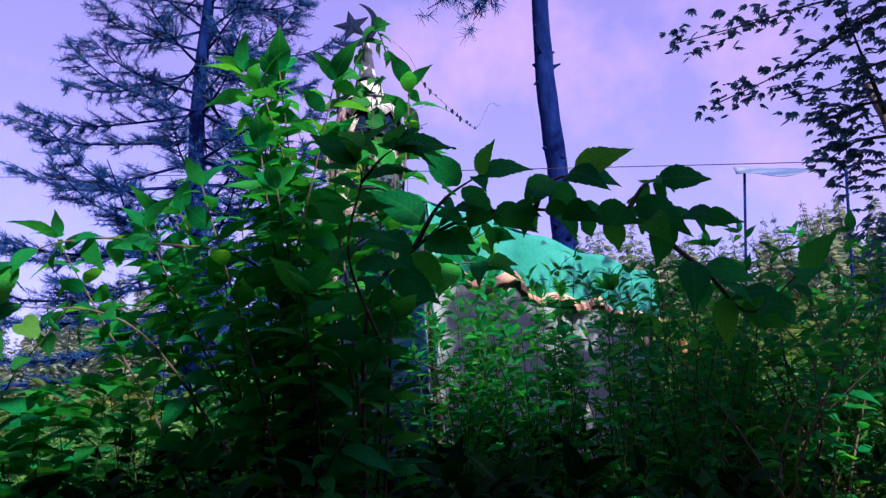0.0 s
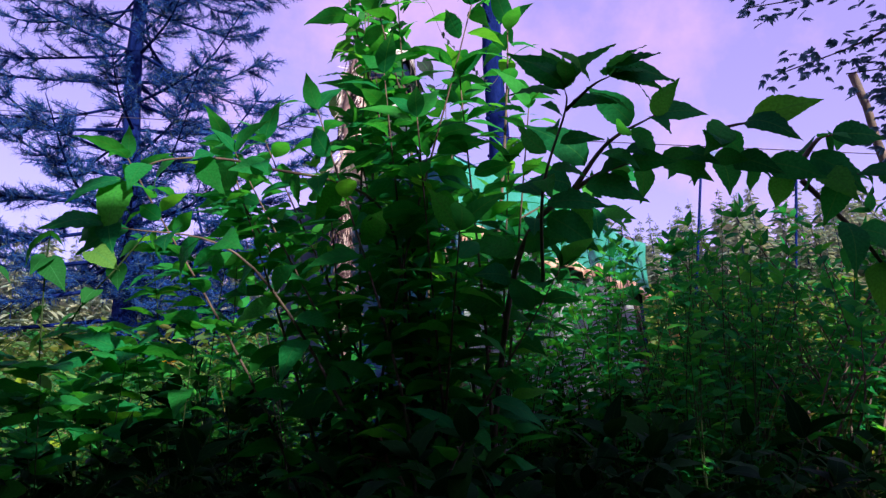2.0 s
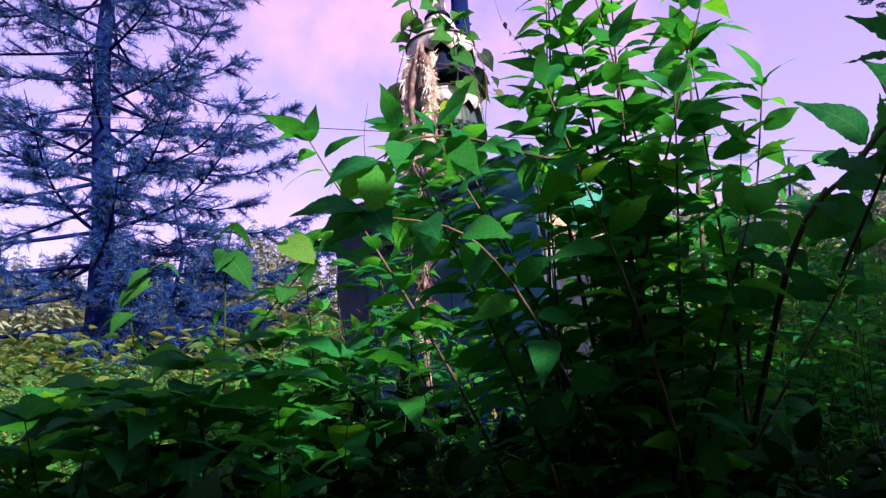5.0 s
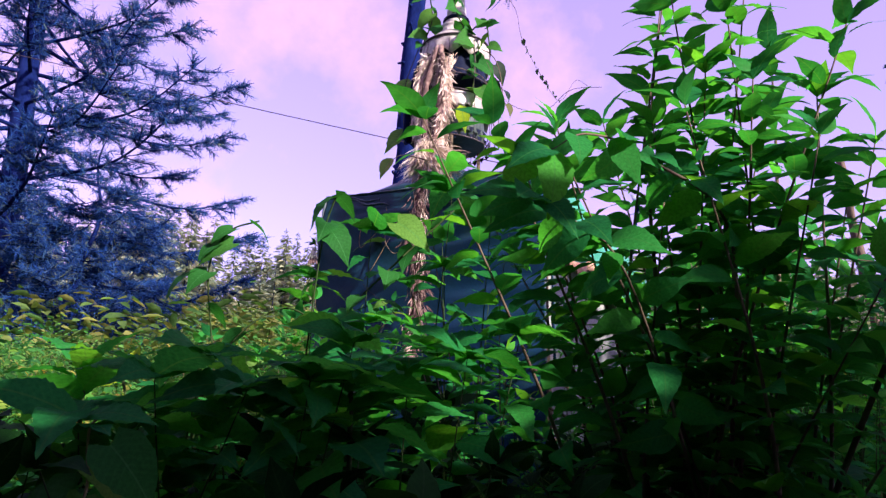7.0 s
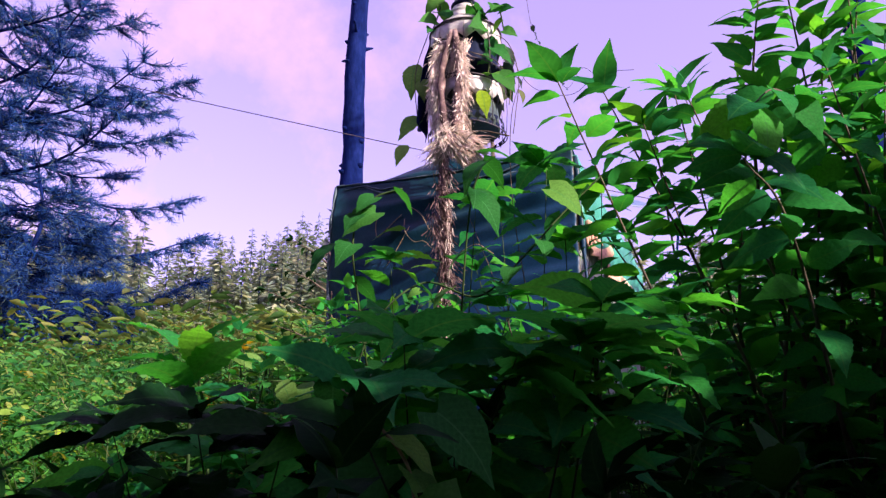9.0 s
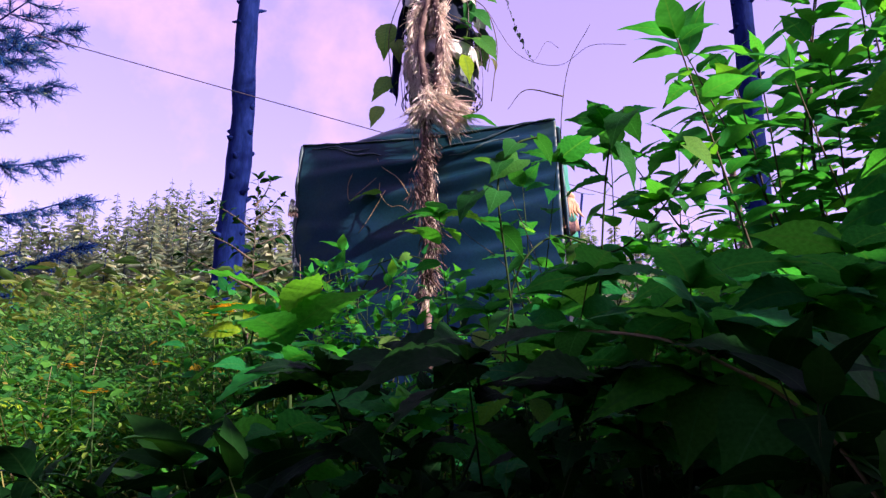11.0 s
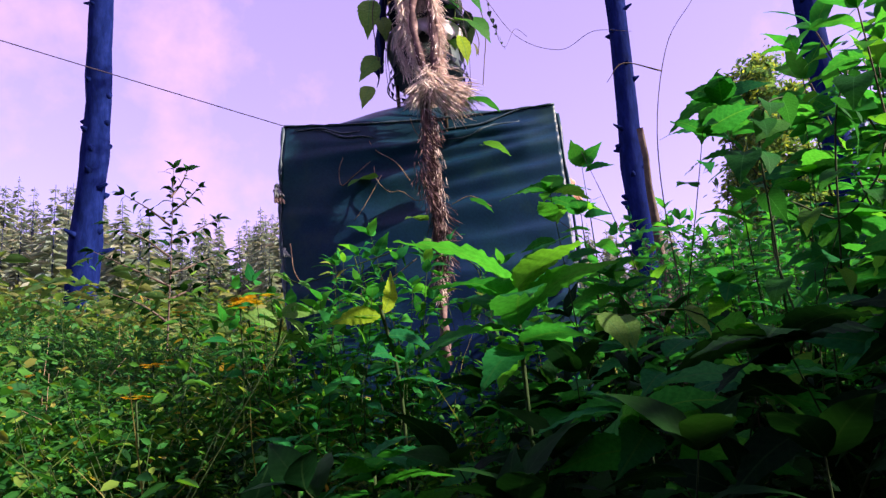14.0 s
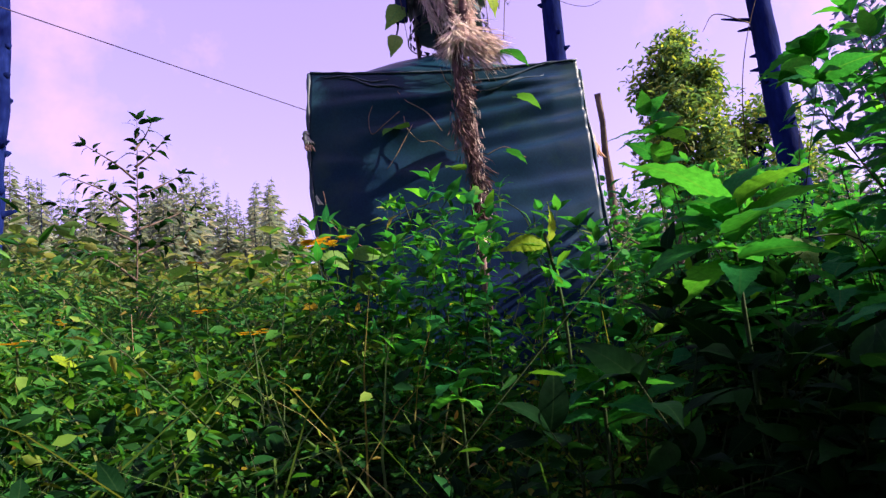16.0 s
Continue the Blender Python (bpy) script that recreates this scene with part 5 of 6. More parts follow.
# ---- weeds of the slope ----
def build_weeds():
    r = random.Random(66)
    leaves, upper, blades, bolds = [], [], [], []
    stems = bmesh.new()
    far = []

    def clear(x, y):
        b = Vector((x, y, 0)) - TL
        return not (-0.05 < b.dot(ALONG) < WIDE + 0.05 and -0.1 < b.dot(BACK) < DEEP)

    def path_free(x, y):
        return y > -2.55 + (-0.8 * (x + 1.5) if x < -1.5 else 0) and not (x > -1.75 and y < -1.75)
    for k in range(15500):
        x = r.uniform(-6.5, 4.5) if k % 2 else r.uniform(-4.2, -0.6)
        y = -2.6 + 9.0 * r.random() ** 1.3
        if not clear(x, y) or not path_free(x, y):
            continue
        if y < -0.9 and r.random() < (0.82 if x < -1.5 and y < -1.15 else 0.5):
            continue
        z = ground_z(x, y)
        form = (noise.noise(Vector((x * 1.1, y * 1.1, 7))) + r.gauss(0, 0.25))
        clump = 0.72 + 0.55 * noise.noise(Vector((x * 0.8, y * 0.8, 1))) + 0.3 * noise.noise(Vector((x * 2.6, y * 2.6, 4)))
        tall = r.uniform(0.45, 1.0) * (1.35 if r.random() < 0.08 else 1) * clump * (0.85 if x > -1.6 and y < -1 else 1) * (0.7 if y < -1.5 else 1)
        lean = Vector((r.gauss(0, 0.22), r.gauss(0, 0.22), 1))
        at = Vector((x, y, z))
        if k % 4 == 0:
            sway = Vector((r.gauss(0, 0.08), r.gauss(0, 0.08), 0))
            tube(stems, [at, at + lean * tall * 0.45 + sway, at + lean * tall * 0.9 - sway * 0.6], [0.0034, 0.0024, 0.0012], 3)
        bold = k % 11 == 0 and y > -0.6
        if bold:
            n, s0, wide = r.randrange(6, 10), r.uniform(0.08, 0.115), 1.1
            tall *= 0.75
        elif form < -0.15:
            n, s0, wide = r.randrange(10, 15), r.uniform(0.06, 0.1), 1.3
        elif form < 0.2:
            n, s0, wide = r.randrange(16, 24), r.uniform(0.035, 0.055), 1.15
        else:
            n, s0, wide = r.randrange(14, 22), r.uniform(0.06, 0.095), 0.5
        if y < -0.7 and not bold:
            s0 *= 0.75
        bend = Vector((r.gauss(0, 0.12), r.gauss(0, 0.12), -0.06)) * tall
        for j in range(n):
            f = (j // 3 + 0.6 + 0.3 * r.random()) / (n / 3 + 0.6)
            h = tall * (0.2 + 0.8 * f)
            a = j * 2.1 + (j // 3) * 1.05 + r.uniform(-0.4, 0.4)
            out = r.random() * 0.05
            p = at + lean * h + bend * f * f + Vector((math.cos(a), math.sin(a), 0)) * out
            up = Vector((r.gauss(0, 0.7), r.gauss(-0.3, 0.7), 0.85)).normalized()
            m = leaf_matrix(p, (math.cos(a), math.sin(a), r.uniform(-0.7, 0.8)), s0 * r.uniform(0.6, 1.4) * (1.1 - 0.4 * f), r.uniform(-0.7, 0.7), up) @ Matrix.Diagonal((1, wide, 1, 1))
            (bolds if bold and y < 1.5 else upper if y + 0.25 * r.gauss(0, 1) > 0.25 else leaves).append(np.array(m))
    for k in range(3200):
        x, y = r.uniform(-6, 2.5), -1.9 + 5 * r.random() ** 1.5
        if not clear(x, y) or not path_free(x, y):
            continue
        z = ground_z(x, y)
        d = Vector((r.gauss(0, 0.42), r.gauss(0, 0.42), 1))
        blades.append(np.array(leaf_matrix((x, y, z), d, r.uniform(0.4, 0.85), r.uniform(-3, 3)) @ Matrix.Diagonal((1, 0.006, 1.25, 1))))
    dry = bmesh.new()
    for k in range(45):
        x, y = r.uniform(-5, 0.2), -2.3 + 5 * r.random() ** 1.3
        if not clear(x, y) or not path_free(x, y):
            continue
        z, L = ground_z(x, y), r.uniform(0.45, 1.0)
        d = Vector((r.gauss(0, 0.25), r.gauss(0, 0.25), 1))
        p = Vector((x, y, z))
        tube(dry, smooth_path([p, p + d * L * 0.5 + Vector((r.gauss(0, 0.05), r.gauss(0, 0.05), 0)), p + d * L + Vector((r.gauss(0, 0.14), r.gauss(0, 0.14), -0.06))], 4), [0.0026, 0.0025, 0.0023, 0.0021, 0.0019, 0.0017, 0.0015, 0.0012, 0.001], 3)
        for j in range(r.randrange(0, 4)):
            q = p + d * L * r.uniform(0.5, 0.95)
            tube(dry, [q, q + Vector((r.gauss(0, 0.08), r.gauss(0, 0.08), r.uniform(0.02, 0.1)))], [0.0018, 0.001], 3)
    for k in range(5200):
        d = 6 + 45 * r.random() ** 1.6
        az = radians(r.uniform(-60, 75))
        x, y = -0.8 + d * math.sin(az), -4 + d * math.cos(az)
        if y < 4.5 and -6.5 < x < 4.5:
            continue
        z = ground_z(x, y)
        tall = r.uniform(0.5, 1.2) * (1 + d / 60)
        c = Vector((x, y, z))
        for j in range(10):
            a = r.uniform(0, 6.28)
            far.append(np.array(leaf_matrix(c + Vector((r.gauss(0, 0.3), r.gauss(0, 0.3), tall * r.uniform(0.15, 1))), (math.cos(a), math.sin(a), r.uniform(-0.5, 0.6)), r.uniform(0.12, 0.26) * (1 + d / 45), r.uniform(-0.9, 0.9))))
    w = thing("weeds", "dense green weeds and herbs covering the slope", "weeds", kind="stuff")
    tagged(part("weed_leaves", stamped("weed_leaves", HEX_T, leaves), M_HERB, w), kind="stuff")
    tagged(part("upper_weed_leaves", stamped("upper_weed_leaves", HEX_T, upper), M_MEADOW, w, "weeds higher on the slope, sunlight put into their brighter colour"), kind="stuff")
    tagged(part("broad_weed_leaves", stamped("broad_weed_leaves", MASS_T, bolds), M_HERB, w, "broader green weed leaves"), kind="stuff")
    tagged(part("dry_stalks", dry, M_DRY, w, "dry straw-coloured stalks"), kind="stuff")
    tagged(part("weed_stems", stems, M_STEM, w), kind="stuff")
    tagged(part("grass_blades", stamped("grass_blades", GRASS_T, blades), M_GRASS, w), kind="stuff")
    tagged(part("far_growth", stamped("far_growth", HEX_T, far), M_FAR_HERB, w), kind="stuff")


build_weeds()


def build_flower(at, size, seed):
    """A head of small orange flowers on a leafy stalk."""
    r = random.Random(seed)
    t = thing("orange_flower", "cluster of orange yellow flowers on a leafy stalk", "flower", "flowers in the weeds")
    at = Vector(at)
    zb = ground_z(at.x, at.y)
    bm = bmesh.new()
    tube(bm, smooth_path([(at.x + 0.05, at.y + 0.03, zb), (at.x + 0.02, at.y, (zb + at.z) / 2), at], 5), 0.004, 5)
    part("stalk", bm, M_STEM, t)
    mats = []
    for k in range(9):
        c = at + Vector((r.gauss(0, size * 0.45), r.gauss(0, size * 0.45), r.gauss(0, size * 0.12)))
        for j in range(7):
            a = j * 0.9
            mats.append(np.array(leaf_matrix(c, (math.cos(a), math.sin(a), 0.35), size * 0.3)))
    part("flower_head", stamped("flower_head", SMALL_T, mats), M_PETAL, t)
    for j in range(6):
        ob = new("leaf", r.choice(ME_LANCE))
        ob.parent = t
        a = r.uniform(0, 6.28)
        ob.matrix_local = leaf_matrix(at - Vector((0, 0, 0.08 + 0.07 * j)), (math.cos(a), math.sin(a), 0.2), 0.12)


for k, (p, s) in enumerate([((-1.25, -0.57, 1.86), 0.11), ((-1.3, -0.62, 1.82), 0.08), ((-1.47, 0.02, 1.68), 0.08), ((-1.9, 0.6, 1.72), 0.06), ((-2.3, -0.4, 1.5), 0.05), ((-2.6, 0.9, 1.9), 0.06), ((-1.75, -0.9, 1.45), 0.05), ((-1.1, 0.9, 2.1), 0.06), ((-3.2, 0.4, 1.75), 0.06), ((1.75, 0.6, 1.9), 0.06), ((2.3, 0.9, 1.95), 0.06)]):
    build_flower(p, s, 500 + k)


def build_yellow_plant(name, label, stem_pts, leaves, group="", pale=False):
    t = thing(name, label, "plant", group)
    bm = bmesh.new()
    tube(bm, smooth_path(stem_pts, 6), 0.005, 5)
    part("stem", bm, M_STEM, t)
    for k, (p, way, s, yellow) in enumerate(leaves):
        ob = new("leaf", (ME_YELLOW if yellow else ME_PALE if pale else ME_LEAF)[k % 2])
        ob.parent = t
        ob.matrix_local = leaf_matrix(p, way, s, 0.2 * (-1) ** k, Vector((0.3, -0.8, 0.5)))


build_yellow_plant("yellowing_plant", "weed with one bright yellow leaf among green ones", [(-1.28, -1.72, 0.6), (-1.3, -1.78, 1.3), (-1.36, -1.8, 1.58)],
                   [((-1.35, -1.8, 1.56), (0.35, -0.1, 0.9), 0.12, True), ((-1.36, -1.8, 1.55), (-0.9, 0.3, 0.05), 0.13, True), ((-1.36, -1.8, 1.54), (-0.5, 0.5, 0.2), 0.13, False), ((-1.34, -1.8, 1.5), (0.9, -0.1, -0.1), 0.16, False), ((-1.33, -1.79, 1.44), (-0.6, -0.7, 0.1), 0.15, False), ((-1.32, -1.78, 1.38), (0.5, -0.8, 0.1), 0.15, False)])
build_yellow_plant("yellowing_plant", "weed with a drooping yellow leaf", [(-2.15, -0.08, 0.9), (-2.1, -0.13, 1.25), (-2.04, -0.16, 1.42)],
                   [((-2.04, -0.16, 1.42), (-0.7, -0.4, 0.5), 0.16, True), ((-2.02, -0.16, 1.40), (0.5, -0.4, -0.7), 0.16, True), ((-2.03, -0.15, 1.38), (0.3, 0.7, 0.1), 0.12, False)])
build_yellow_plant("pale_leaved_plant", "weed with pale green oval leaves by the tarpaulin", [(-1.2, -0.55, 0.9), (-1.16, -0.58, 1.5), (-1.12, -0.6, 1.78)],
                   [((-1.12, -0.6, 1.80), (0.8, -0.5, 0.15), 0.15, False), ((-1.10, -0.6, 1.78), (0.6, -0.6, -0.5), 0.15, False), ((-1.12, -0.6, 1.7), (0.9, -0.3, -0.25), 0.16, False), ((-1.14, -0.6, 1.76), (-0.8, -0.3, 0.3), 0.16, False)], pale=True)


def build_rosette(at, count, size, seed, lift=0.5):
    """A stout stem with a whorl of long leaves."""
    r = random.Random(seed)
    at = Vector(at)
    t = thing("rosette_plant", "plant with a whorl of long bright green leaves", "plant", "whorled plants")
    bm = bmesh.new()
    zb = ground_z(at.x, at.y)
    tube(bm, smooth_path([(at.x + 0.08, at.y + 0.1, zb), (at.x + 0.03, at.y + 0.04, (zb + at.z) / 2), at], 6), 0.005, 6)
    part("stem", bm, M_STEM, t)
    for k in range(count):
        a = k * 2.4 + r.uniform(-0.3, 0.3)
        up = lift * (1.4 - 1.6 * k / count) + r.uniform(-0.15, 0.15)
        ob = new("leaf", ME_LEAF[k % len(ME_LEAF)])
        ob.parent = t
        ob.matrix_local = leaf_matrix(at - Vector((0, 0, 0.012 * k)), (math.cos(a), math.sin(a), up), size * r.uniform(0.75, 1.1), r.uniform(-0.3, 0.3))


for k, (p, n, s) in enumerate([((-1.33, -2.3, 1.52), 13, 0.24), ((-1.13, -2.2, 1.3), 9, 0.17), ((-0.95, -2.35, 1.36), 10, 0.19), ((-1.55, -2.05, 1.2), 9, 0.15), ((-0.75, -2.1, 1.42), 9, 0.18), ((-1.5, -1.55, 1.25), 8, 0.14), ((-0.55, -2.75, 1.46), 11, 0.2), ((-1.0, -3.12, 1.34), 11, 0.2), ((-0.62, -3.16, 1.42), 11, 0.2)]):
    build_rosette(p, n, s, 640 + k, 0.8 if k == 0 else 0.4)


def build_heart_climber(at):
    r = random.Random(91)
    t = thing("heart_leaved_climber", "light green climber with a few heart-shaped leaves", "creeper")
    pts = smooth_path([(at[0] + 0.5, at[1] - 0.1, 1.0), (at[0] + 0.3, at[1] - 0.1, 1.42), (at[0] + 0.1, at[1], 1.46), at], 6)
    bm = bmesh.new()
    tube(bm, pts, 0.0022, 5)
    part("stem", bm, M_STEM, t)
    for k, p in enumerate(pts[::4]):
        ob = new("leaf", ME_PALE[k % 3])
        ob.parent = t
        ob.matrix_local = leaf_matrix(p, (r.gauss(0, 0.5), -0.5, -0.5), 0.1, r.uniform(-0.3, 0.3), Vector((-0.4, -0.6, 0.7)))


build_heart_climber((-1.13, -2.31, 1.46))


def build_sapling(at, height, seed, size=0.1, label="slender sapling with small dark leaves", meshes=ME_LEAF, mass=M_LEAF_I):
    r = random.Random(seed)
    x, y = at
    z = ground_z(x, y)
    build_shrub("sapling", label, [[(x, y, z), (x + 0.05, y, z + height * 0.5), (x + 0.08, y, z + height)]] + [[(x + 0.05, y, z + height * f), (x + 0.05 + dx * 0.5, y + r.uniform(-0.1, 0.1), z + height * f + 0.15), (x + dx, y + r.uniform(-0.15, 0.15), z + height * f + 0.28)] for f, dx in ((0.35, -0.5), (0.45, 0.55), (0.5, -0.6), (0.55, 0.6), (0.62, -0.5), (0.68, 0.5), (0.75, -0.35), (0.8, 0.3), (0.87, 0.2))],
                size, 150, seed, meshes, mass=mass, start=0.25, gap=0.036, templates=LEAF_T, r0=0.012, group="saplings")


# dark leaf silhouettes come from the shade-toned hedge leaf
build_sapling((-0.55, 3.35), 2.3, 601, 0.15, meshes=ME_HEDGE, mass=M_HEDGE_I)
build_sapling((1.0, 0.9), 1.3, 602, 0.09, "young sapling beside the hut")
build_sapling((0.75, -0.95), 1.1, 603, 0.09, "young sapling at the hut corner")

# the shrubs beyond the hut on the right
for k, (sx, sy, h) in enumerate([(2.6, -0.3, 1.5), (3.3, 0.4, 1.7), (4.2, 0.2, 1.9), (3.8, 1.6, 1.6), (5.2, 1.2, 2.0), (2.3, 1.6, 1.2), (6.2, 2.6, 2.0), (4.8, -0.9, 2.1), (3.5, -0.9, 1.6), (6.0, 0.0, 2.2), (2.2, -1.0, 1.1)]):
    r = random.Random(700 + k)
    z0 = ground_z(sx, sy)
    tips = [(sx + r.uniform(-0.75, 0.75), sy + r.uniform(-0.6, 0.6), z0 + h * r.uniform(0.6, 1.1)) for _ in range(17)]
    build_shrub("slope_shrub", "leafy shrub on the slope beside the hut", [arc((sx + 0.15 * math.cos(j), sy + 0.15 * math.sin(j), z0), p, 0.3, j) for j, p in enumerate(tips)], 0.15, 20, 710 + k, gap=0.055, start=0.15, group="shrubs on the slope")


# lance-leaved herbs before the foot of the tarpaulin
for k, (sx, sy, h) in enumerate([(-0.75, -0.85, 1.1), (-0.45, -1.05, 1.15), (-0.15, -1.15, 1.1), (-0.95, -1.1, 0.9), (-0.6, -1.4, 0.9), (-0.25, -1.55, 0.9), (0.15, -1.35, 1.05), (0.4, -1.15, 1.1), (-1.05, -0.7, 1.0), (-0.85, -0.55, 1.15), (-1.2, -0.95, 0.85), (-0.6, -0.75, 1.2)]):
    r = random.Random(730 + k)
    z0 = ground_z(sx, sy)
    tips = [(sx + r.uniform(-0.28, 0.28), sy + r.uniform(-0.2, 0.2), z0 + h * r.uniform(0.6, 1.1)) for _ in range(9)]
    build_shrub("herb_clump", "leafy herb with narrow bright green leaves by the tarpaulin", [arc((sx, sy, z0), p, 0.15, j) for j, p in enumerate(tips)], 0.115, 24, 740 + k, ME_LANCE, LANCE_T, gap=0.045, start=0.2, group="herbs by the tarpaulin", stem=M_STEM, r0=0.004)

# low plants with feathery leaves in front of the pale cloth wall
for k, (sx, sy, h) in enumerate([(1.25, -1.35, 1.5), (1.6, -1.0, 1.4), (1.9, -0.5, 1.2), (1.45, -1.75, 1.45), (1.0, -1.5, 1.45), (2.2, 0.1, 1.2), (1.75, -1.4, 1.4), (0.8, -1.25, 1.4), (2.0, -0.9, 1.3), (1.15, -1.8, 1.4), (0.75, -1.6, 1.35)]):
    r = random.Random(760 + k)
    z0 = ground_z(sx, sy)
    tips = [(sx + r.uniform(-0.3, 0.3), sy + r.uniform(-0.25, 0.25), z0 + h * r.uniform(0.6, 1.08)) for _ in range(15)]
    build_shrub("weedy_plant", "leafy weed with small oval leaflets by the hut wall", [arc((sx, sy, z0), p, 0.15, j) for j, p in enumerate(tips)], 0.095, 30, 770 + k, gap=0.03, start=0.1, group="weeds by the wall", stem=M_STEM, r0=0.005)


def build_hawthorn():
    """The tree beside the path whose lobed sprays hang into the sky."""
    r = random.Random(41)
    t = thing("hawthorn_tree", "hawthorn with lobed leaves on thin sprays, blue haze put into their colour", "tree")
    x, y = 4.1, -2.3
    z = ground_z(x, y)
    limbs = [[(x, y, z), (4.0, -2.25, 1.6), (3.6, -2.1, 2.5), (3.0, -1.9, 3.0), (2.76, -1.85, 3.05), (2.44, -1.68, 2.96), (2.1, -1.55, 2.9)],
             [(3.6, -2.1, 2.5), (3.1, -2.0, 3.05), (2.63, -1.87, 3.16), (2.3, -1.76, 3.18), (1.95, -1.68, 3.19)],
             [(3.6, -2.1, 2.5), (3.1, -1.85, 2.78), (2.8, -1.77, 2.87), (2.61, -1.67, 2.84), (2.39, -1.6, 2.85)],
             [(3.6, -2.1, 2.4), (2.79, -1.68, 2.72), (2.64, -1.63, 2.72), (2.54, -1.58, 2.71)], [(3.5, -2.0, 2.35), (2.77, -1.62, 2.58), (2.63, -1.56, 2.58), (2.55, -1.51, 2.55)],
             [(3.5, -2.0, 2.3), (2.76, -1.56, 2.45), (2.61, -1.49, 2.42)], [(2.78, -1.66, 2.67), (2.7, -1.78, 2.96), (2.61, -1.92, 3.24)],
             [(3.4, -1.9, 2.1), (2.9, -1.5, 2.2), (2.65, -1.4, 2.2)], [(3.4, -1.9, 2.0), (2.9, -1.4, 2.0), (2.7, -1.3, 1.95)], [(3.3, -2.0, 2.8), (2.9, -2.1, 3.3), (2.6, -2.1, 3.45)], [(3.8, -2.2, 2.2), (3.2, -1.4, 2.3), (2.8, -1.1, 2.35)]]
    mats = []
    for k, pts in enumerate(limbs):
        path = smooth_path(pts, 7)
        bm = bmesh.new()
        r0 = 0.05 if k == 0 else 0.012
        tube(bm, path, [max(r0 * (1 - 1.1 * i / len(path)), 0.003) for i in range(len(path))], 6, 0.2)
        part("trunk" if k == 0 else "limb", bm, M_TWIG, t)
        for i, p in enumerate(path[len(path) // 3:]):
            for _ in range(6):
                c = p + Vector([r.gauss(0, 0.05) for _ in range(3)])
                a = r.uniform(0, 6.28)
                d = Vector((math.cos(a), math.sin(a), r.uniform(-0.8, 0.4)))
                for lobe in (-0.9, -0.45, 0, 0.45, 0.9):
                    mats.append(np.array(leaf_matrix(c, d, r.uniform(0.03, 0.05) * (1.25 - 0.45 * abs(lobe)), 0.2) @ Matrix.Rotation(lobe, 4, "Z") @ Matrix.Diagonal((1, 0.8, 1, 1))))
    # dense crown added beside the view to shade the pale cloth wall
    for _ in range(1500):
        q = Vector((4.4, -2.0, 3.55)) + Vector((r.gauss(0, 0.38), r.gauss(0, 0.45), r.gauss(0, 0.42)))
        for _ in range(4):
            mats.append(np.array(leaf_matrix(q + Vector([r.gauss(0, 0.08) for _ in range(3)]), Vector([r.gauss(0, 1) for _ in range(3)]), r.uniform(0.09, 0.16), r.uniform(-1, 1))))
    tagged(part("leaves", stamped("lobed_leaves", HEX_T, mats), M_HAW, t), kind="stuff")


build_hawthorn()


def build_dry_reed():
    t = thing("dry_reed", "dry bent reed stalks against the sky", "reed")
    for k, pts in enumerate(([(-0.1, -1.9, 0.9), (-0.22, -1.88, 1.6), (-0.32, -1.95, 2.1), (-0.36, -2.08, 2.42), (-0.33, -2.2, 2.56)], [(-0.14, -1.86, 1.0), (-0.3, -1.75, 1.8), (-0.42, -1.7, 2.2)], [(-0.12, -1.88, 1.0), (-0.35, -1.7, 1.75), (-0.55, -1.6, 2.0)],
                             [(-0.36, -2.05, 2.36), (-0.46, -1.98, 2.4), (-0.52, -1.95, 2.33)], [(-0.05, -1.95, 1.0), (-0.08, -2.0, 1.8), (-0.06, -2.05, 2.1)])):
        path = smooth_path(pts, 6)
        bm = bmesh.new()
        tube(bm, path, [0.003 * (1 - 0.7 * i / (len(path) - 1)) for i in range(len(path))], 5)
        part("stalk", bm, M_TWIG, t)


build_dry_reed()


def build_stick():
    t = thing("dead_post", "weathered dead wooden post behind the hut", "post")
    bm = bmesh.new()
    q, low = Vector((4.10, 1.52, 4.47)), Vector((4.47, 1.82, 2.86))
    p = low + (low - q) * 0.6
    pts = [p.lerp(q, k / 8) + Vector((0.012 * math.sin(k * 2), 0.01 * math.cos(k * 3), 0)) for k in range(9)]
    tube(bm, pts, [0.055 - 0.0025 * k for k in range(9)], 8, 0.3)
    tube(bm, [pts[5], pts[5] + Vector((0.05, 0, 0.03))], [0.012, 0.004], 5)
    part("shaft", bm, M_TWIG, t)


build_stick()


# ---- wire and the sheet hung from it ----
def build_wire():
    t = thing("overhead_wire", "thin overhead wire across the slope", "wire")
    bm = bmesh.new()
    a, b = Vector((-14, 8.6, 9.6)), Vector((14.0, 5.4, 4.2))
    pts = [a.lerp(b, k / 30) - Vector((0, 0, 0.12 * (1 - (2 * k / 30 - 1) ** 2))) for k in range(31)]
    tube(bm, pts, 0.008, 5)
    part("cable", bm, M_WIRE, t)
    for x, y, z in ((-14, 8.6, 9.2), (14.0, 5.4, 4.1)):
        bm = bmesh.new()
        zb = ground_z(x, y) - 0.3
        tube(bm, [(x, y, zb), (x, y, z + 0.2)], [0.09, 0.06], 8)
        part("pole", bm, M_TWIG, t)


build_wire()


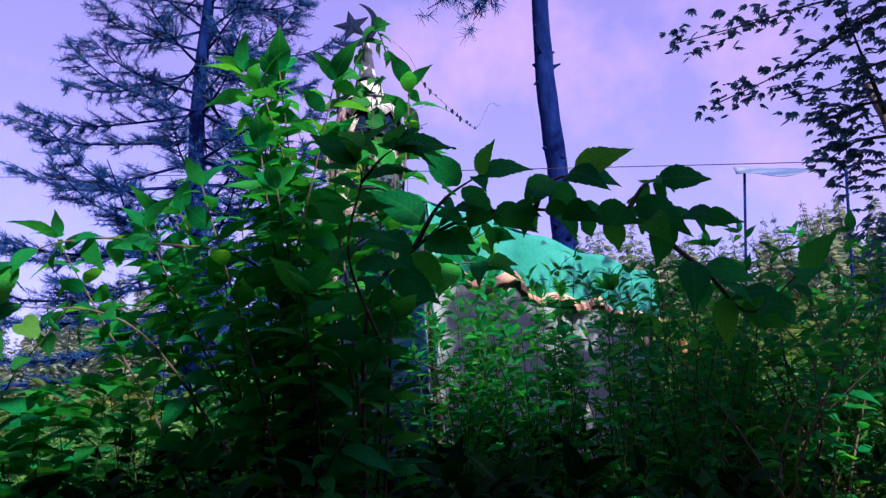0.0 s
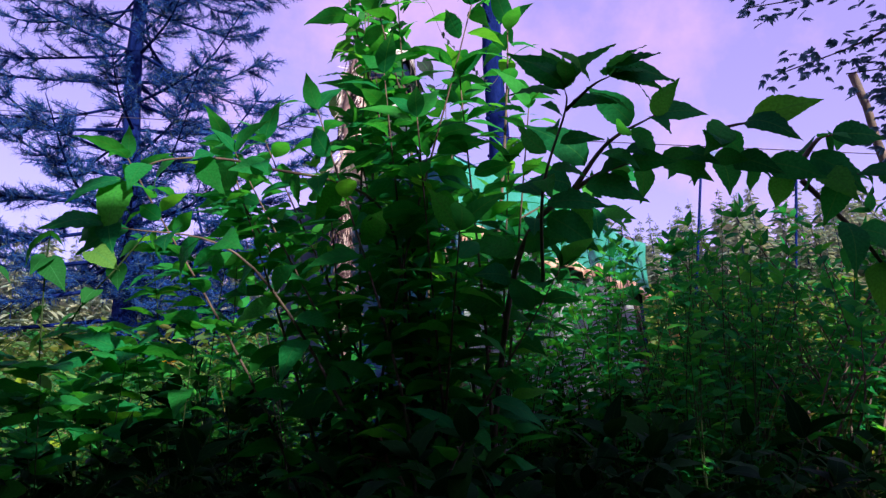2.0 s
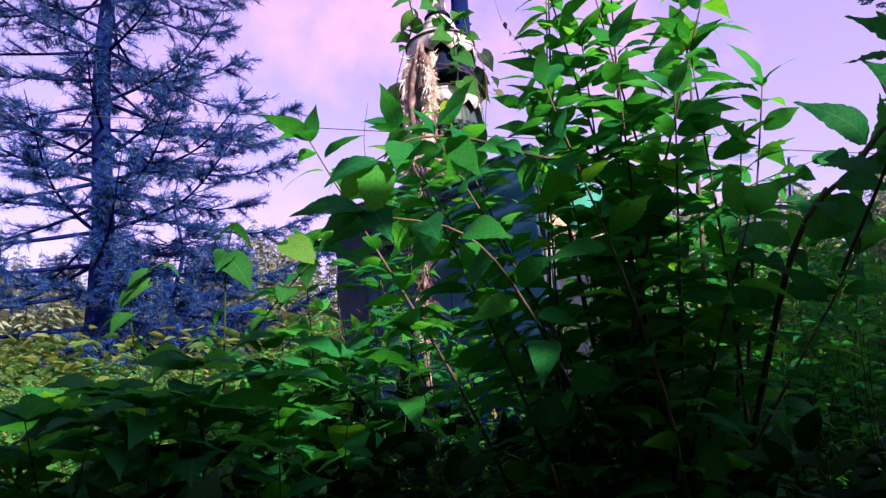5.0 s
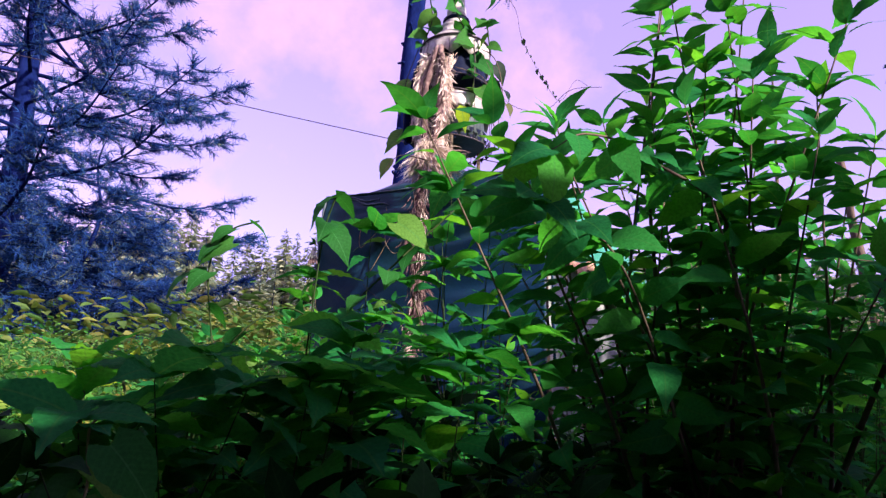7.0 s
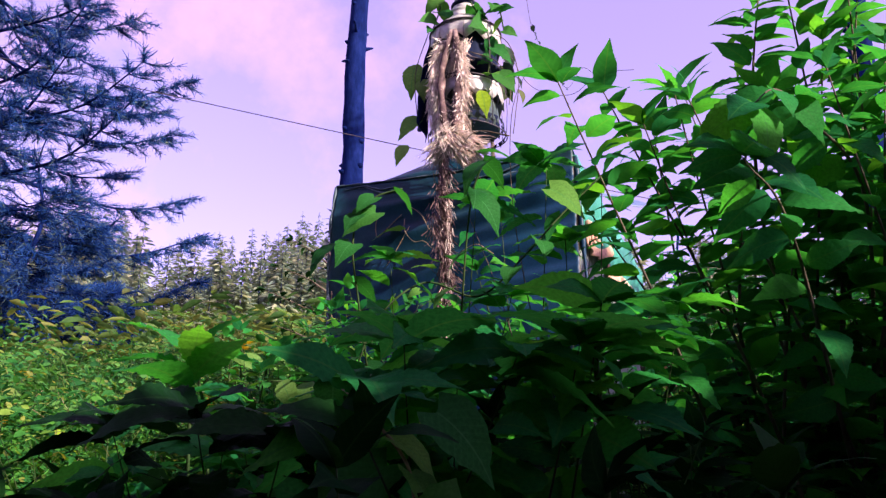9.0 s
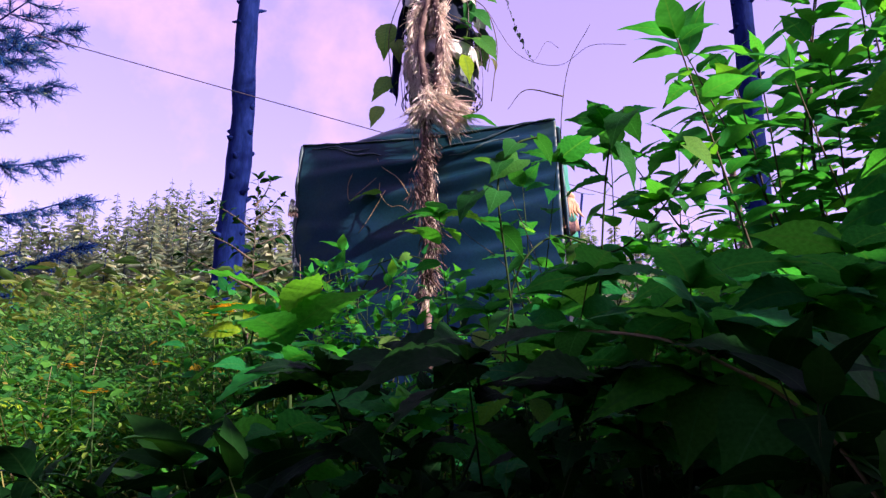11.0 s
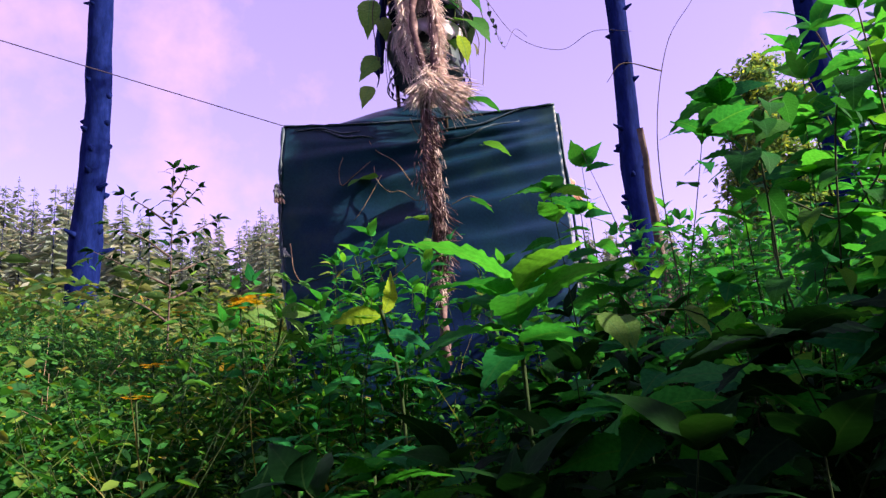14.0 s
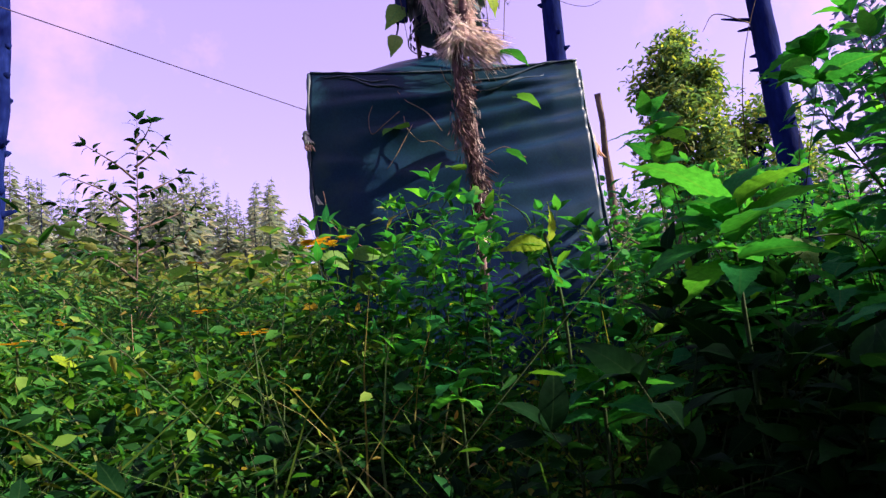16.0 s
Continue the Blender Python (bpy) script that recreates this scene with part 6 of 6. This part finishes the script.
def build_awning():
    t = thing("plastic_awning", "faded blue and white plastic sheet hung between thin posts", "awning")
    a, b = Vector((3.95, 6.2, 5.81)), Vector((5.45, 6.2, 5.54))

    def cloth(u, v):
        p = a.lerp(b, u)
        return p + Vector((0, -0.35 * v * (0.3 + u), -0.16 * v - 0.06 * math.sin(math.pi * u) * v + 0.03 * math.sin(u * 12) * v))
    sheet("awning_sheet", 24, 8, cloth, M_BANNER, t)
    for p in (a + Vector((0.14, 0, -0.12)), b + Vector((0.05, 0, 0))):
        bm = bmesh.new()
        zb = ground_z(p.x, p.y) - 0.2
        drop = p.z - zb
        tube(bm, [p, p + Vector((-0.09 * drop, 0, -drop * 0.5)), p + Vector((-0.18 * drop, 0, -drop))], 0.02, 7, 0.2)
        part("post", bm, M_BARK, t)


build_awning()


# ---- unseen trees added on the near side of the path: they shade the hedge ----
SHADE_TREES = [(3.1, -6.9, (3.1, -6.4, 2.35, 0.9, 0.5, 0.95), 4500), (4.1, -7.0, (4.05, -6.7, 2.55, 0.8, 0.8, 1.1), 5000), (4.8, -6.9, (4.6, -6.4, 4.0, 0.45, 0.4, 0.34), 2600), (3.6, -7.0, (3.55, -6.4, 4.0, 0.5, 0.4, 0.3), 50), (2.0, -6.9, (1.9, -6.4, 2.2, 0.9, 0.6, 0.9), 4000), (5.0, -7.0, (4.85, -6.6, 3.1, 0.55, 0.6, 1.1), 5000),
              (6.4, -6.3, (6.2, -6.15, 5.0, 0.5, 0.55, 1.35), 6000), (3.8, -7.0, (3.75, -6.4, 3.45, 0.5, 0.4, 0.3), 2200), (1.8, -7.2, (1.92, -6.2, 3.55, 0.45, 0.3, 0.25), 90),
              (0.4, -6.7, (0.4, -6.4, 2.2, 1.0, 0.6, 1.0), 5000), (4.0, -8.5, (4.0, -8.3, 3.1, 1.3, 0.9, 1.25), 6000), (-1.4, -6.9, (-1.3, -6.5, 3.0, 1.1, 0.6, 1.2), 5000),
              (-0.9, -7.6, (-0.5, -5.0, 5.4, 1.7, 1.1, 0.5), 5000), (-3.6, -7.0, (-3.2, -4.8, 5.5, 1.4, 1.1, 0.5), 4000), (-1.5, -8.6, (-1.6, -8.6, 5.4, 2.8, 2.0, 2.8), 6000), (-5.6, -8.0, (-5.6, -8.0, 4.8, 2.6, 1.8, 2.2), 6000), (-7.0, -6.0, (-7.0, -6.0, 3.8, 2.4, 2.0, 2.6), 6000), (-8.5, -2.0, (-8.5, -2.0, 4.4, 2.3, 2.3, 2.9), 6000)]
for k, (x, y, crown, count) in enumerate(SHADE_TREES):
    build_leaf_tree("shade_tree", "unseen leafy tree added on the near side of the path for shade", x, y, 2.2, crown, 0.3, count, M_LEAF_I, 800 + k, 0.12, 46)
